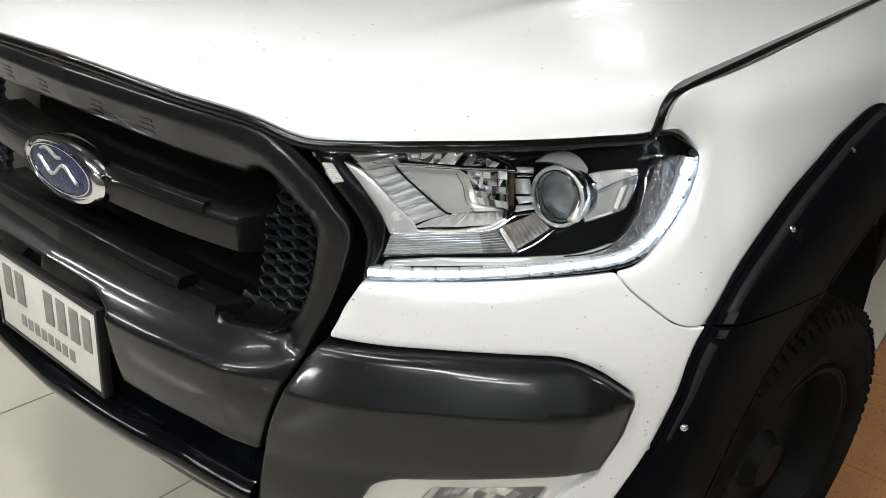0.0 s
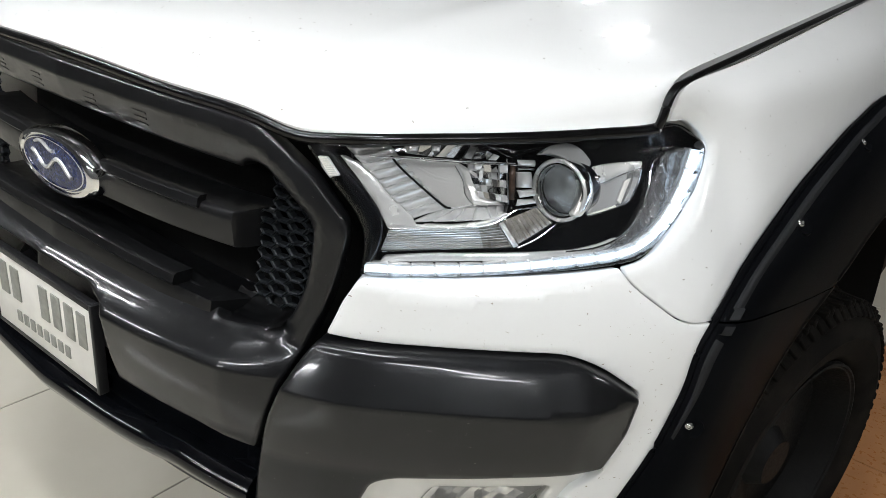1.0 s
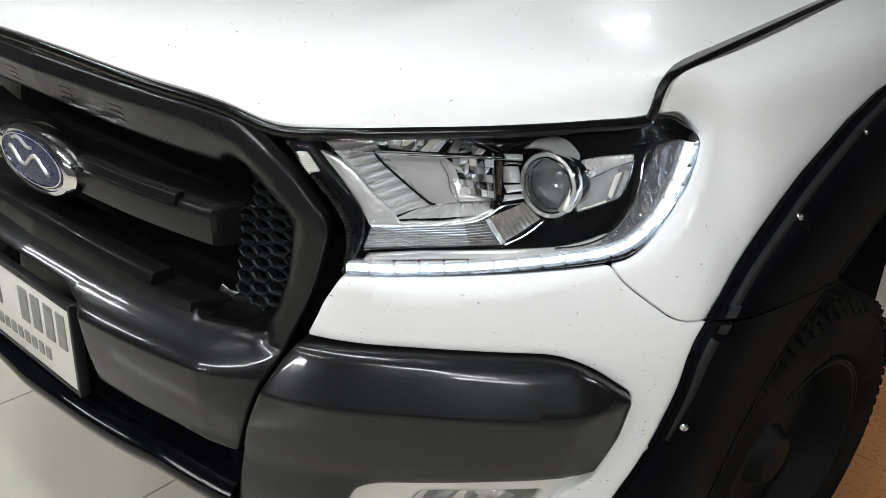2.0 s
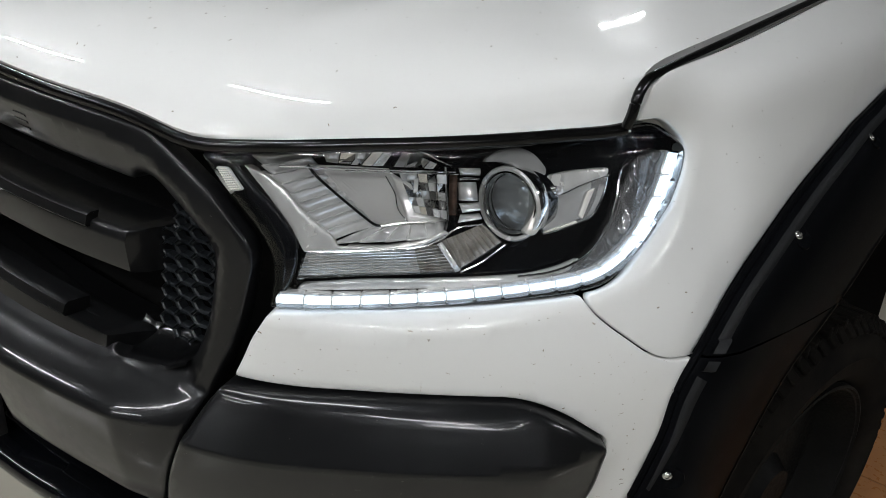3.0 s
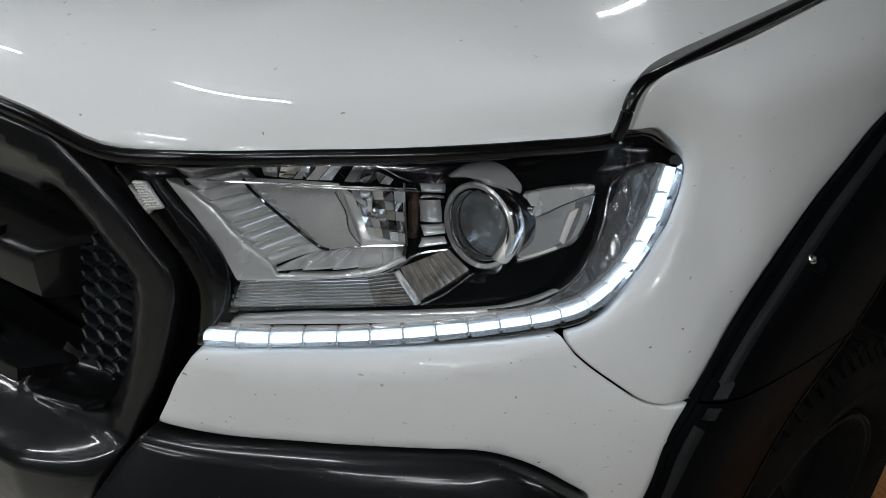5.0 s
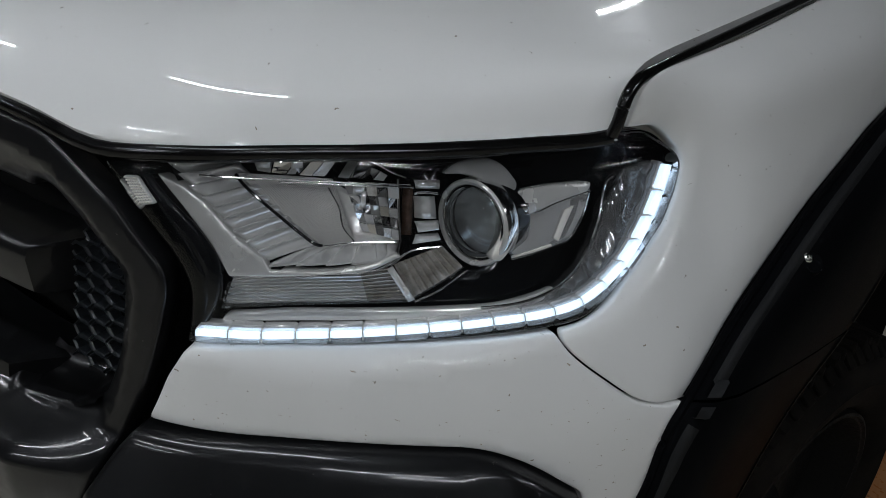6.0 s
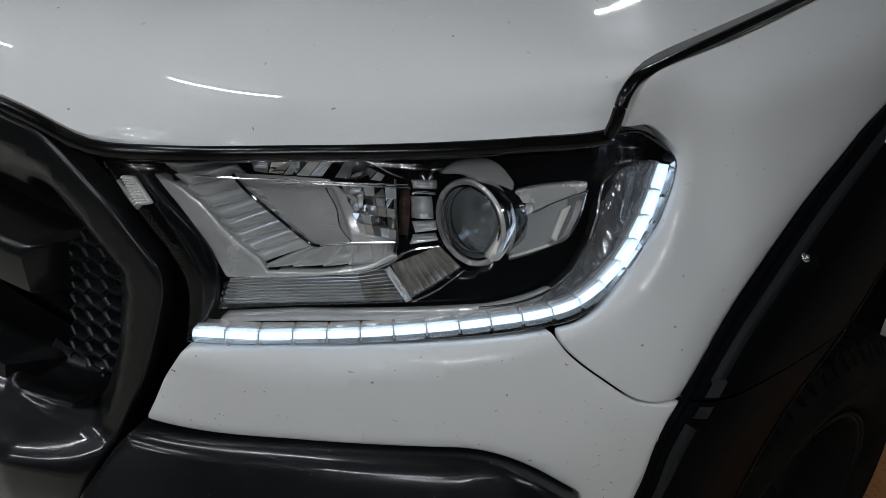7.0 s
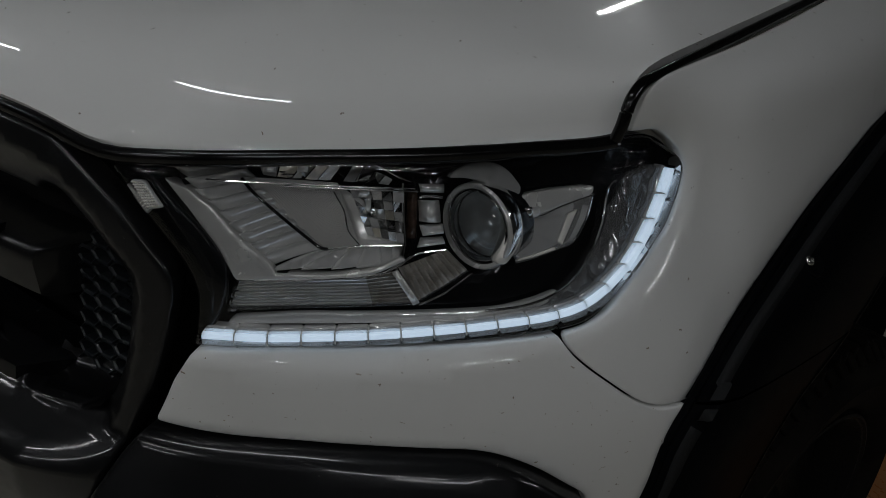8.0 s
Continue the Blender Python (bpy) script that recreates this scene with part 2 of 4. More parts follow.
def to_a(s):
    return np.interp(s, S_TABLE, A_TABLE)


def to_s(a):
    return np.interp(a, A_TABLE, S_TABLE)


def rounded(points, r=0.01, closed=True, step=0.008):
    """A polyline of (s, w[, r]) in metres along the skin, with rounded corners and close points."""
    p = [(np.array((to_a(q[0]), q[1])), q[2] if len(q) > 2 else r) for q in points]
    n, out = len(p), []
    for i, (b, rad) in enumerate(p):
        if not closed and i in (0, n - 1):
            out.append(b)
            continue
        a, c = p[i - 1][0], p[(i + 1) % n][0]
        u, v = a - b, c - b
        lu, lv = np.linalg.norm(u), np.linalg.norm(v)
        k = min(rad, lu * 0.48, lv * 0.48)
        if k < 1e-4:
            out.append(b)
            continue
        s0, s1 = b + u / lu * k, b + v / lv * k
        for f in np.linspace(0, 1, max(3, int(k / step * 2) + 2)):
            out.append((1 - f) ** 2 * s0 + 2 * f * (1 - f) * b + f ** 2 * s1)
    if closed:
        out.append(out[0])
    fine = [out[0]]
    for a, b in zip(out, out[1:]):
        m = max(1, int(np.ceil(np.linalg.norm(b - a) / step)))
        fine += [a + (b - a) * (j + 1) / m for j in range(m)]
    if closed:
        fine.pop()
    keep = [q for i, q in enumerate(fine) if i == 0 or np.linalg.norm(q - fine[i - 1]) > 1e-4]
    return np.array(keep)


def edge_distance(p, loop):
    a, b = loop, np.roll(loop, -1, 0)
    d = b - a
    f = np.clip(np.einsum("ijk,jk->ij", p[:, None] - a[None], d) / np.maximum((d * d).sum(1), 1e-12), 0, 1)
    return np.sqrt((((a[None] + f[..., None] * d[None]) - p[:, None]) ** 2).sum(2)).min(1)


def within(p, loop):
    a, b = loop, np.roll(loop, -1, 0)
    y = p[:, 1][:, None]
    cross = (a[None, :, 1] > y) != (b[None, :, 1] > y)
    at_x = (b[None, :, 0] - a[None, :, 0]) * (y - a[None, :, 1]) / np.where(b[:, 1] == a[:, 1], 1e-9, b[:, 1] - a[:, 1])[None] + a[None, :, 0]
    return (cross & (p[:, 0][:, None] < at_x)).sum(1) % 2 == 1


def panel(outline, holes=(), depth=0.0, edge=0.005, skirt=0.015, step=0.014, shape=None, corner=0.01, creases=()):
    """A sheet that follows the skin within an outline of (s, w), with rolled edges; depth: metres behind the skin; shape(s, w): more of it, place by place."""
    loops = [rounded(outline, corner, step=step * 0.6)] + [rounded(h, corner, step=step * 0.6) for h in holes]
    lo, hi = loops[0].min(0), loops[0].max(0)
    gx, gy = np.meshgrid(np.arange(lo[0], hi[0], step), np.arange(lo[1], hi[1], step))
    gx[1::2] += step / 2
    free = [np.stack([gx.ravel(), gy.ravel()], 1)]
    for k in (0.3, 1.0):
        for lp in loops:
            t = np.roll(lp, -1, 0) - np.roll(lp, 1, 0)
            nrm = np.stack([-t[:, 1], t[:, 0]], 1) / np.linalg.norm(t, axis=1)[:, None]
            free += [lp + nrm * edge * k, lp - nrm * edge * k]

    def inside(p):
        ok = within(p, loops[0])
        for h in loops[1:]:
            ok &= ~within(p, h)
        return ok

    def gap(p):
        return np.min([edge_distance(p, lp) for lp in loops], 0)

    body = free[0][inside(free[0])]
    body = body[gap(body) > edge * 1.35]
    rings = np.vstack(free[1:])
    rings = rings[inside(rings)]
    g = gap(rings)
    rings = rings[(np.abs(g - edge) < edge * 0.1) | (np.abs(g - 0.3 * edge) < edge * 0.1)]
    coords, edges = [], []
    for lp in loops:
        k = len(coords)
        coords += [tuple(q) for q in lp]
        edges += [(k + i, k + (i + 1) % len(lp)) for i in range(len(lp))]
    for line in creases:
        line = line[inside(line)]
        line = line[gap(line) > edge * 1.1]
        k = len(coords)
        coords += [tuple(q) for q in line]
        edges += [(k + i, k + i + 1) for i in range(len(line) - 1) if np.linalg.norm(line[i + 1] - line[i]) < step * 1.5]
        body = body[np.sqrt(((body[:, None] - line[None]) ** 2).sum(2)).min(1) > step * 0.35]
    coords += [tuple(q) for q in rings] + [tuple(q) for q in body]
    flat, _, tris, *_ = geometry.delaunay_2d_cdt([Vector(c) for c in coords], edges, [], 1, 1e-5)
    flat = np.array([tuple(v) for v in flat])
    mid = np.array([flat[list(t)].mean(0) for t in tris])
    ok = inside(mid)
    g = np.clip(gap(flat), 0, edge)
    drop = edge - np.sqrt(np.maximum(edge ** 2 - (edge - g) ** 2, 0))
    s, w = to_s(flat[:, 0]), flat[:, 1]
    d = depth + drop + (shape(s, w) if shape else 0)
    place, back = inset(s, w, d), inset(s, w, d + skirt)
    bm = bmesh.new()
    vs = [bm.verts.new(q) for q in place]
    for t, good in zip(tris, ok):
        if good:
            try:
                bm.faces.new([vs[i] for i in t])
            except ValueError:
                pass
    rim = [e for e in bm.edges if len(e.link_faces) == 1]
    vs_index = {v: i for i, v in enumerate(vs)}
    low = {}
    if skirt:
        for e in rim:
            loop = e.link_loops[0]
            a, b = loop.vert, loop.link_loop_next.vert
            for v in (a, b):
                if v not in low:
                    low[v] = bm.verts.new(back[vs_index[v]])
            bm.faces.new((b, a, low[a], low[b]))
    for v in [v for v in bm.verts if not v.link_faces]:
        bm.verts.remove(v)
    return bm


def loft(rows, closed=False, caps=False):
    """A skin over rows of points, all of one length; closed: each row is a ring."""
    bm = bmesh.new()
    vs = [[bm.verts.new(p) for p in r] for r in rows]
    n = len(rows[0])
    for a, b in zip(vs, vs[1:]):
        for i in range(n if closed else n - 1):
            j = (i + 1) % n
            try:
                bm.faces.new((a[i], a[j], b[j], b[i]))
            except ValueError:
                pass
    if caps:
        bm.faces.new(vs[0][::-1])
        bm.faces.new(vs[-1])
    bmesh.ops.recalc_face_normals(bm, faces=bm.faces) if caps or closed else None
    return bm


def tube(points, r, sides=10, flat=1.0, caps=True):
    """A round bar along points."""
    p = [Vector(q) for q in points]
    rows = []
    for i, q in enumerate(p):
        t = (p[min(i + 1, len(p) - 1)] - p[max(i - 1, 0)]).normalized()
        u = t.cross(Vector((0, 0, 1)) if abs(t.z) < 0.95 else Vector((1, 0, 0))).normalized()
        v = u.cross(t)
        rows.append([q + u * r * math.cos(a) + v * r * flat * math.sin(a) for a in np.linspace(0, 2 * math.pi, sides, endpoint=False)])
    return loft(rows, closed=True, caps=caps)


def box(lo, hi, bevel=0.0, m=None, seg=2):
    bm = bmesh.new()
    bmesh.ops.create_cube(bm, size=1)
    for v in bm.verts:
        v.co = Vector([l + (c + 0.5) * (h - l) for c, l, h in zip(v.co, lo, hi)])
    if bevel:
        bmesh.ops.bevel(bm, geom=bm.edges, offset=bevel, segments=seg, affect="EDGES", profile=0.5)
    if m:
        bm.transform(m)
    return bm


def turned(profile, m, steps=48):
    """A body of revolution about its own z: profile of (radius, height)."""
    rows = [[m @ Vector((r * math.cos(a), r * math.sin(a), h)) for a in np.linspace(0, 2 * math.pi, steps, endpoint=False)] for r, h in profile]
    bm = loft(rows, closed=True)
    bmesh.ops.remove_doubles(bm, verts=bm.verts, dist=1e-6)
    return bm


def merged(*bms):
    out = bmesh.new()
    for b in bms:
        mesh = bpy.data.meshes.new("tmp")
        b.to_mesh(mesh)
        b.free()
        out.from_mesh(mesh)
        bpy.data.meshes.remove(mesh)
    return out


# ---- the room ----
ROOM = (-6.2, 7.1, -7.3, 7.2)


def room():
    x0, x1, y0, y1 = ROOM
    t = 0.15
    sub = part("floor", box((x0, y0, -0.12), (x1, y1, -0.004)), GROUT)
    tagged(sub, "pale cream glossy floor tiles with thin dark joints", "floor", kind="structure")
    for name, lo, hi in (("wall_south", (x0, y0 - t, 0), (x1, y0, CEILING)), ("wall_north", (x0, y1, 0), (x1, y1 + t, CEILING)),
                         ("wall_west", (x0 - t, y0, 0), (x0, y1, CEILING)), ("wall_east", (x1, y0, 0), (x1 + t, y1, CEILING))):
        tagged(part(name, box(lo, hi), WALL_PAINT), "dark painted workshop wall in shadow", "wall", kind="structure")
    tagged(part("ceiling", box((x0, y0, CEILING), (x1, y1, CEILING + t)), CEILING_PAINT), "dark unlit workshop ceiling above the truck", "ceiling", kind="structure")
    return sub


floor = room()


def ceiling_tube(x, y, turn, count=2):
    m = pose(x, y, CEILING, 0, 0, turn)
    lamp = tagged(new("ceiling_tube_light"), "long white fluorescent batten light with bare glowing tubes", "ceiling light", "ceiling tube lights")
    lamp.matrix_world = m
    one = TUBE_LENGTH / 2
    h = one * count / 2
    part("batten", box((-h, -0.03, -0.05), (h, 0.03, 0.0), 0.006), BATTEN_WHITE, lamp)
    for k in range(count):
        a = -h + k * one
        part("tube", tube([(a + 0.03, 0, -0.075), (a + one / 2, 0, -0.075), (a + one - 0.03, 0, -0.075)], 0.014, 12), TUBE, lamp, "glowing white tube")
    for k in range(count + 1):
        a = -h + k * one
        part("tube_holder", box((a - 0.015, -0.016, -0.095), (a + 0.015, 0.016, -0.045), 0.003), BATTEN_WHITE, lamp)
    return lamp


for row in TUBES:
    ceiling_tube(*row)

# ---- the truck ----
truck = tagged(new("pickup_truck"), "white pickup truck with dark grey grille and black arch flares", "pickup truck")

# bonnet: front edge by s along the nose
EDGE_S = [0, 0.5, 0.93, 1.33, 1.52, 1.67, 1.765, 2.1, 2.5, 3.0, 3.6, 4.0, 4.43, 4.7, 4.98]
EDGE_W = [1.136, 1.133, 1.129, 1.126, 1.121, 1.114, 1.106, 1.114, 1.1185, 1.1225, 1.129, 1.134, 1.143, 1.150, 1.158]


def edge_w(s):
    return np.interp(np.abs(s), EDGE_S, EDGE_W)


def bonnet():
    n = 57
    ss = np.concatenate([-np.linspace(4.98, 0.05, n), [0], np.linspace(0.05, 4.98, n)])
    w = edge_w(ss)
    for _ in range(2):
        w[1:-1] = (w[:-2] + 2 * w[1:-1] + w[2:]) / 4
    front = inset(ss, w, 0.0)
    soft = front.copy()
    for _ in range(160):
        soft[1:-1, 1:] = (soft[:-2, 1:] + 2 * soft[1:-1, 1:] + soft[2:, 1:]) / 4
    rows = []
    back_y = 2.0
    rows.append(front + np.array([0, 0.010, -0.012]))
    rows.append(front + np.array([0, 0.002, -0.004]))
    for f in [0.0, 0.004, 0.009, 0.016, 0.025, 0.037, 0.055, 0.085, 0.13, 0.19, 0.27, 0.36, 0.47, 0.6, 0.75, 0.88, 1.0]:
        run = (back_y - front[:, 1]) * f
        y = front[:, 1] + run
        calm = (1 - np.exp(-run / 0.035))[:, None]
        base = front * (1 - calm) + soft * calm
        x = front[:, 0] * (0.992 - 0.02 * f)
        crown = 0.028 * (1 - (np.abs(x) / 0.84) ** 2.2)
        z = base[:, 2] + (0.058 * (1 - np.exp(-run / (0.018 + 0.03 * np.clip((0.84 - np.abs(x)) / 0.15, 0, 1))))) + 0.075 * run + crown * (1 - np.exp(-run / 0.25)) + (1.138 - base[:, 2]) * (1 - np.exp(-run / 0.2))
        z += 0.012 * np.exp(-((np.abs(x) - 0.5) / 0.05) ** 2) * (1 - np.exp(-run / 0.4))
        y = y + (soft[:, 1] - front[:, 1]) * calm[:, 0] * (1 - f)
        rows.append(np.stack([x, y, z], 1))
    side = [[r[-1] for r in rows[3:]], [r[-1] + np.array([-0.004, 0, -0.003 * min(10, k + 1)]) for k, r in enumerate(rows[3:])]]
    bm = merged(loft([list(map(tuple, r)) for r in rows]), loft([list(map(tuple, r)) for r in side]))
    part("bonnet", bm, WHITE, truck, "glossy white painted bonnet with small dirt specks")
    # rubber seal under the edge
    seal = inset(ss, w - 0.010, 0.007)
    part("bonnet_seal", tube([tuple(p) for p in seal], 0.0085, 12), SEAL, truck, "glossy black rubber seal strip")
    gap = [(.837, .475, 1.136), (.840, .477, 1.150), (.841, .480, 1.165), (.841, .487, 1.178), (.841, .505, 1.1885), (.841, .545, 1.193), (.841, .60, 1.198), (.841, .72, 1.208), (.841, .95, 1.228), (.838, 1.33, 1.258), (.82, 2.0, 1.30)]
    part("bonnet_gap_seal", tube([tuple(p) for p in curve(gap, 6)], 0.0064, 12), SEAL, truck, "black rubber seal in the panel gap")



bonnet()

LAMP = [(1.853, 1.092), (2.54, 1.1095), (3.5, 1.117), (4.0, 1.122), (4.43, 1.130), (4.99, 1.146), (5.12, 1.152, .01), (5.46, 1.1446, .02), (5.71, 1.1278, .015), (5.885, 1.110, .015), (5.897, 1.100, .01), (5.80, 1.0755), (5.58, 1.0435), (5.35, 1.0235), (5.06, .999),
        (4.84, .979, .02), (4.62, .966, .03), (4.39, .9615), (3.96, .9554), (3.54, .9475), (3.07, .939), (2.74, .935), (2.25, .9298, .004), (2.289, .967, .03), (2.285, .991, .03), (2.20, 1.018), (2.05, 1.049)]


# crease round the lamp: inside it the painted skin falls back towards the lens
FLANGE = [(2.16, .9175, .004), (2.6, .9115), (3.05, .9095, .04), (3.45, .9185, .04), (3.86, .9315), (4.26, .945), (4.58, .9515), (4.83, .960, .03), (5.14, .979, .03), (5.46, 1.004, .03), (5.77, 1.043, .04), (5.99, 1.083, .03), (6.06, 1.115, .03), (5.85, 1.15, .03), (5.2, 1.19), (2.0, 1.19), (2.0, .95)]
FLANGE_LOOP = rounded(FLANGE, 0.02, step=0.007)


def flange_shape(s, w):
    flat = np.stack([to_a(s), w], 1)
    d = np.where(within(flat, FLANGE_LOOP), edge_distance(flat, FLANGE_LOOP), 0)
    return 0.55 * np.minimum(d, 0.032) * np.clip((1.165 - w) / 0.03, 0, 1)


ARCH = [(5.45, .84), (5.62, .8745), (6.1, .928), (6.55, .961), (6.92, .996), (7.15, 1.026), (7.37, 1.053), (7.6, 1.075), (7.81, 1.086), (8.1, 1.09), (8.6, 1.0), (8.9, .9), (8.9, .8), (5.5, .8)]
ARCH_LOOP = rounded(ARCH, 0.02, step=0.01)
_run = np.roll(ARCH_LOOP, -1, 0) - np.roll(ARCH_LOOP, 1, 0)
ARCH_FOLD = ARCH_LOOP + 0.045 * np.stack([-_run[:, 1], _run[:, 0]], 1) / np.linalg.norm(_run, axis=1)[:, None]
if within(ARCH_FOLD[20:21], ARCH_LOOP)[0]:
    ARCH_FOLD = 2 * ARCH_LOOP - ARCH_FOLD


def fender_shape(s, w):
    """The flange round the lamp, and the fold that follows the wheel arch."""
    d = edge_distance(np.stack([to_a(s), w], 1), ARCH_LOOP)
    return flange_shape(s, w) + 0.13 * np.clip(0.045 - d, 0, 1)


SEAM = [(4.39, .958, .002), (4.415, .9475), (4.476, .937), (4.603, .923), (4.781, .907), (4.923, .894), (5.024, .886), (5.193, .879), (5.385, .8765), (5.60, .8745, .003)]


def fender():
    out = [(5.12, 1.160, .004), (5.49, 1.150, .02), (5.75, 1.133, .015), (5.93, 1.112, .015), (5.942, 1.099, .01), (5.845, 1.073), (5.62, 1.040), (5.385, 1.0195), (5.095, .9945), (4.87, .9745, .02), (4.64, .9617, .03), (4.43, .9575, .003)]
    out += [(a + 0.012, b + 0.0014, *c) for a, b, *c in SEAM[1:]]
    out += [(6.1, .928), (6.55, .961), (6.92, .996), (7.15, 1.026), (7.37, 1.053), (7.6, 1.075), (7.81, 1.086), (8.1, 1.09), (8.5, 1.02), (8.9, 1.0), (8.9, 1.2), (8, 1.2), (7, 1.2), (6, 1.2), (5.4, 1.2), (5.2, 1.185, .01)]
    part("front_fender", panel(out, edge=0.0022, skirt=0.012, step=0.014, shape=fender_shape, creases=(FLANGE_LOOP, ARCH_FOLD)), WHITE, truck, "glossy white painted fender panel", sharp=0.33)


fender()


def trim_shape(s, w):
    """The dark corner trim: swells to a crease, then falls back below it."""
    crease = 0.766 + 0.012 * np.clip((s - 3.9) / 0.6, 0, 1)
    up = np.clip((0.836 - w) / (0.836 - crease), 0, 1)
    low = np.clip((crease - w) / 0.13, 0, 1)
    end = 0.2 + 0.8 * np.clip((4.72 - s) / 0.6, 0, 1) ** 0.7
    return -0.05 * end * (0.3 * np.clip(up / 0.12, 0, 1) ** 0.6 + 0.7 * up) + 0.03 * low * end


TRIM = [(2.03, .832, .006), (2.62, .835), (3.29, .837), (3.92, .837, .04), (4.24, .818, .04), (4.66, .778, .01), (4.63, .715), (4.45, .650, .005), (3.63, .642), (2.77, .628), (2.60, .617, .02), (2.49, .57), (2.38, .50), (2.3, .47), (1.62, .47), (1.69, .52), (1.735, .572), (1.79, .634), (1.85, .69), (1.94, .77), (1.985, .81)]
WHITE_CORNER = [(2.06, .840, .006), (2.14, .89), (2.25, .9245, .006), (2.74, .930), (3.07, .934), (3.54, .9425), (3.96, .9504), (4.37, .9565, .002), *SEAM[1:], (5.33, .835), (5.26, .77), (5.07, .676), (4.82, .597), (4.62, .53), (4.5, .46),
                (3.8, .46), (4.2, .60), (4.47, .628), (4.655, .713), (4.69, .778, .01), (4.25, .821, .04), (3.92, .840, .04), (3.29, .840), (2.62, .839)]


def bumper():
    part("bumper_corner", panel(WHITE_CORNER, edge=0.003, skirt=0.02, step=0.014, shape=lambda s, w: -0.002 + flange_shape(s, w), creases=(FLANGE_LOOP,)), WHITE_DIRTY, truck, "white painted bumper corner with small chips and dirt", sharp=0.33)
    part("bumper_trim", panel(TRIM, edge=0.006, skirt=0.03, step=0.01, shape=trim_shape,
                              creases=(np.stack([np.linspace(to_a(1.95), to_a(4.6), 110), 0.766 + 0.012 * np.clip((np.linspace(1.95, 4.6, 110) - 3.9) / 0.6, 0, 1)], 1),)), GUNMETAL, truck, "dark grey metallic bumper corner trim", sharp=0.5)


bumper()


def mirror(points):
    """A loop from its half with s >= 0, top to bottom."""
    return list(points) + [(-p[0], *p[1:]) for p in reversed(points) if p[0] > 0]


def ribbon(sections, s0, s1, n=24, closed=True):
    """A bar along s: sections(s) gives its ring of (w, d)."""
    rows = []
    for s in np.linspace(s0, s1, n):
        ring = sections(s)
        rows.append([tuple(inset(s, w, d)[0]) for w, d in ring])
    return loft(rows, closed=closed, caps=closed)


# dark sheet added for the shade seen through the openings
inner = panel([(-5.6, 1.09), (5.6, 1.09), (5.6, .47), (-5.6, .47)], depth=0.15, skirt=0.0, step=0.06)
part("inner_shade_sheet", inner, DARK, truck, "black sheet for the unlit depth behind the grille and lamps")

# grille
GRILLE = mirror([(0, 1.113, .001), (.9, 1.112, .05), (1.37, 1.108, .03), (1.57, 1.102, .02), (1.72, 1.083, .02), (1.92, 1.053), (2.15, 1.002, .012), (2.16, .978, .012), (2.075, .921), (1.985, .859), (1.95, .825),
                 (1.90, .77), (1.80, .68), (1.745, .634, .005), (1.32, .648), (.72, .655, .004), (.70, .775, .02), (.5, .79), (0, .793, .001)])
GRILLE_HOLE = mirror([(0, 1.048, .001), (.92, 1.040), (1.39, 1.036, .006), (1.46, 1.052, .012), (1.6, 1.049, .012), (1.7, 1.028), (1.88, .996, .012), (1.90, .969, .012), (1.85, .893), (1.77, .838, .012), (1.66, .822, .01), (1.36, .812, .012),
                      (1.30, .832, .004), (1.07, .842), (.5, .857), (0, .866, .001)])
GRILLE_CREASE = mirror([(0, 1.088, .001), (.9, 1.088, .05), (1.33, 1.083, .02), (1.57, 1.073, .015), (1.77, 1.041), (1.985, .991, .008), (1.992, .969, .008), (1.935, .905), (1.875, .838), (1.84, .806), (1.3, .798), (0, .80, .001)])
CREASE_LOOP = rounded(GRILLE_CREASE, 0.01, step=0.006)


def grille_shape(s, w):
    a = np.abs(s)
    flat = np.stack([to_a(s), w], 1)
    lean = np.where(within(flat, CREASE_LOOP), edge_distance(flat, CREASE_LOOP), 0) * 0.55 * np.clip((w - 0.815) / 0.01, 0, 1)
    crease = 0.765
    up = np.clip((w - crease) / 0.045, 0, 1)
    swell = -0.05 * (1 - up ** 1.5)
    low = np.clip((crease - w) / 0.11, 0, 1)
    swell = np.where(w < crease, -0.05 + 0.03 * low, swell)
    fade = 0.3 + 0.7 * np.clip((1.95 - a) / 0.4, 0, 1) ** 0.8
    blend = np.clip((0.818 - w) / 0.012, 0, 1)
    return lean * (1 - blend) + swell * fade * blend


CREASE_LINE = np.stack([np.linspace(to_a(-1.85), to_a(1.85), 140), np.full(140, 0.765)], 1)
grille = part("grille", panel(GRILLE, [GRILLE_HOLE], edge=0.004, skirt=0.028, step=0.0075, shape=grille_shape, creases=(CREASE_LOOP, CREASE_LINE)), GUNMETAL, truck, "dark grey metallic grille surround in one piece with the bumper middle", sharp=0.35)


def bar_ring(s):
    back = max(0.0, (abs(s) - 1.35) / 0.13) * 0.098
    return [(w, max(d, back)) for w, d in ((0.914, 0.10), (0.914, 0.026), (0.917, 0.0205), (0.955, 0.014), (0.966, 0.017), (0.9685, 0.0195), (0.970, 0.026), (0.972, 0.10))]


part("grille_bar", ribbon(bar_ring, -1.48, 1.48, 75), GUNMETAL, grille, "dark grey crossbar behind the badge")
for sign in (1, -1):
    ends = sorted((sign * 0.36, sign * 1.14))
    part("bar_strip", ribbon(lambda s: [(0.961, 0.024), (0.961, 0.0115), (0.964, 0.009), (0.976, 0.012), (0.979, 0.017), (0.979, 0.03)], *ends, 20), GUNMETAL, grille, "raised glossy strip")
part("lower_strip", ribbon(lambda s: [(w - 0.0105 * (abs(s) - 0.2), d) for w, d in [(0.848, 0.03), (0.848, -0.006), (0.852, -0.009), (0.864, -0.006), (0.867, -0.001), (0.867, 0.03)]], -1.06, 1.06, 40), GUNMETAL, grille, "raised glossy strip")


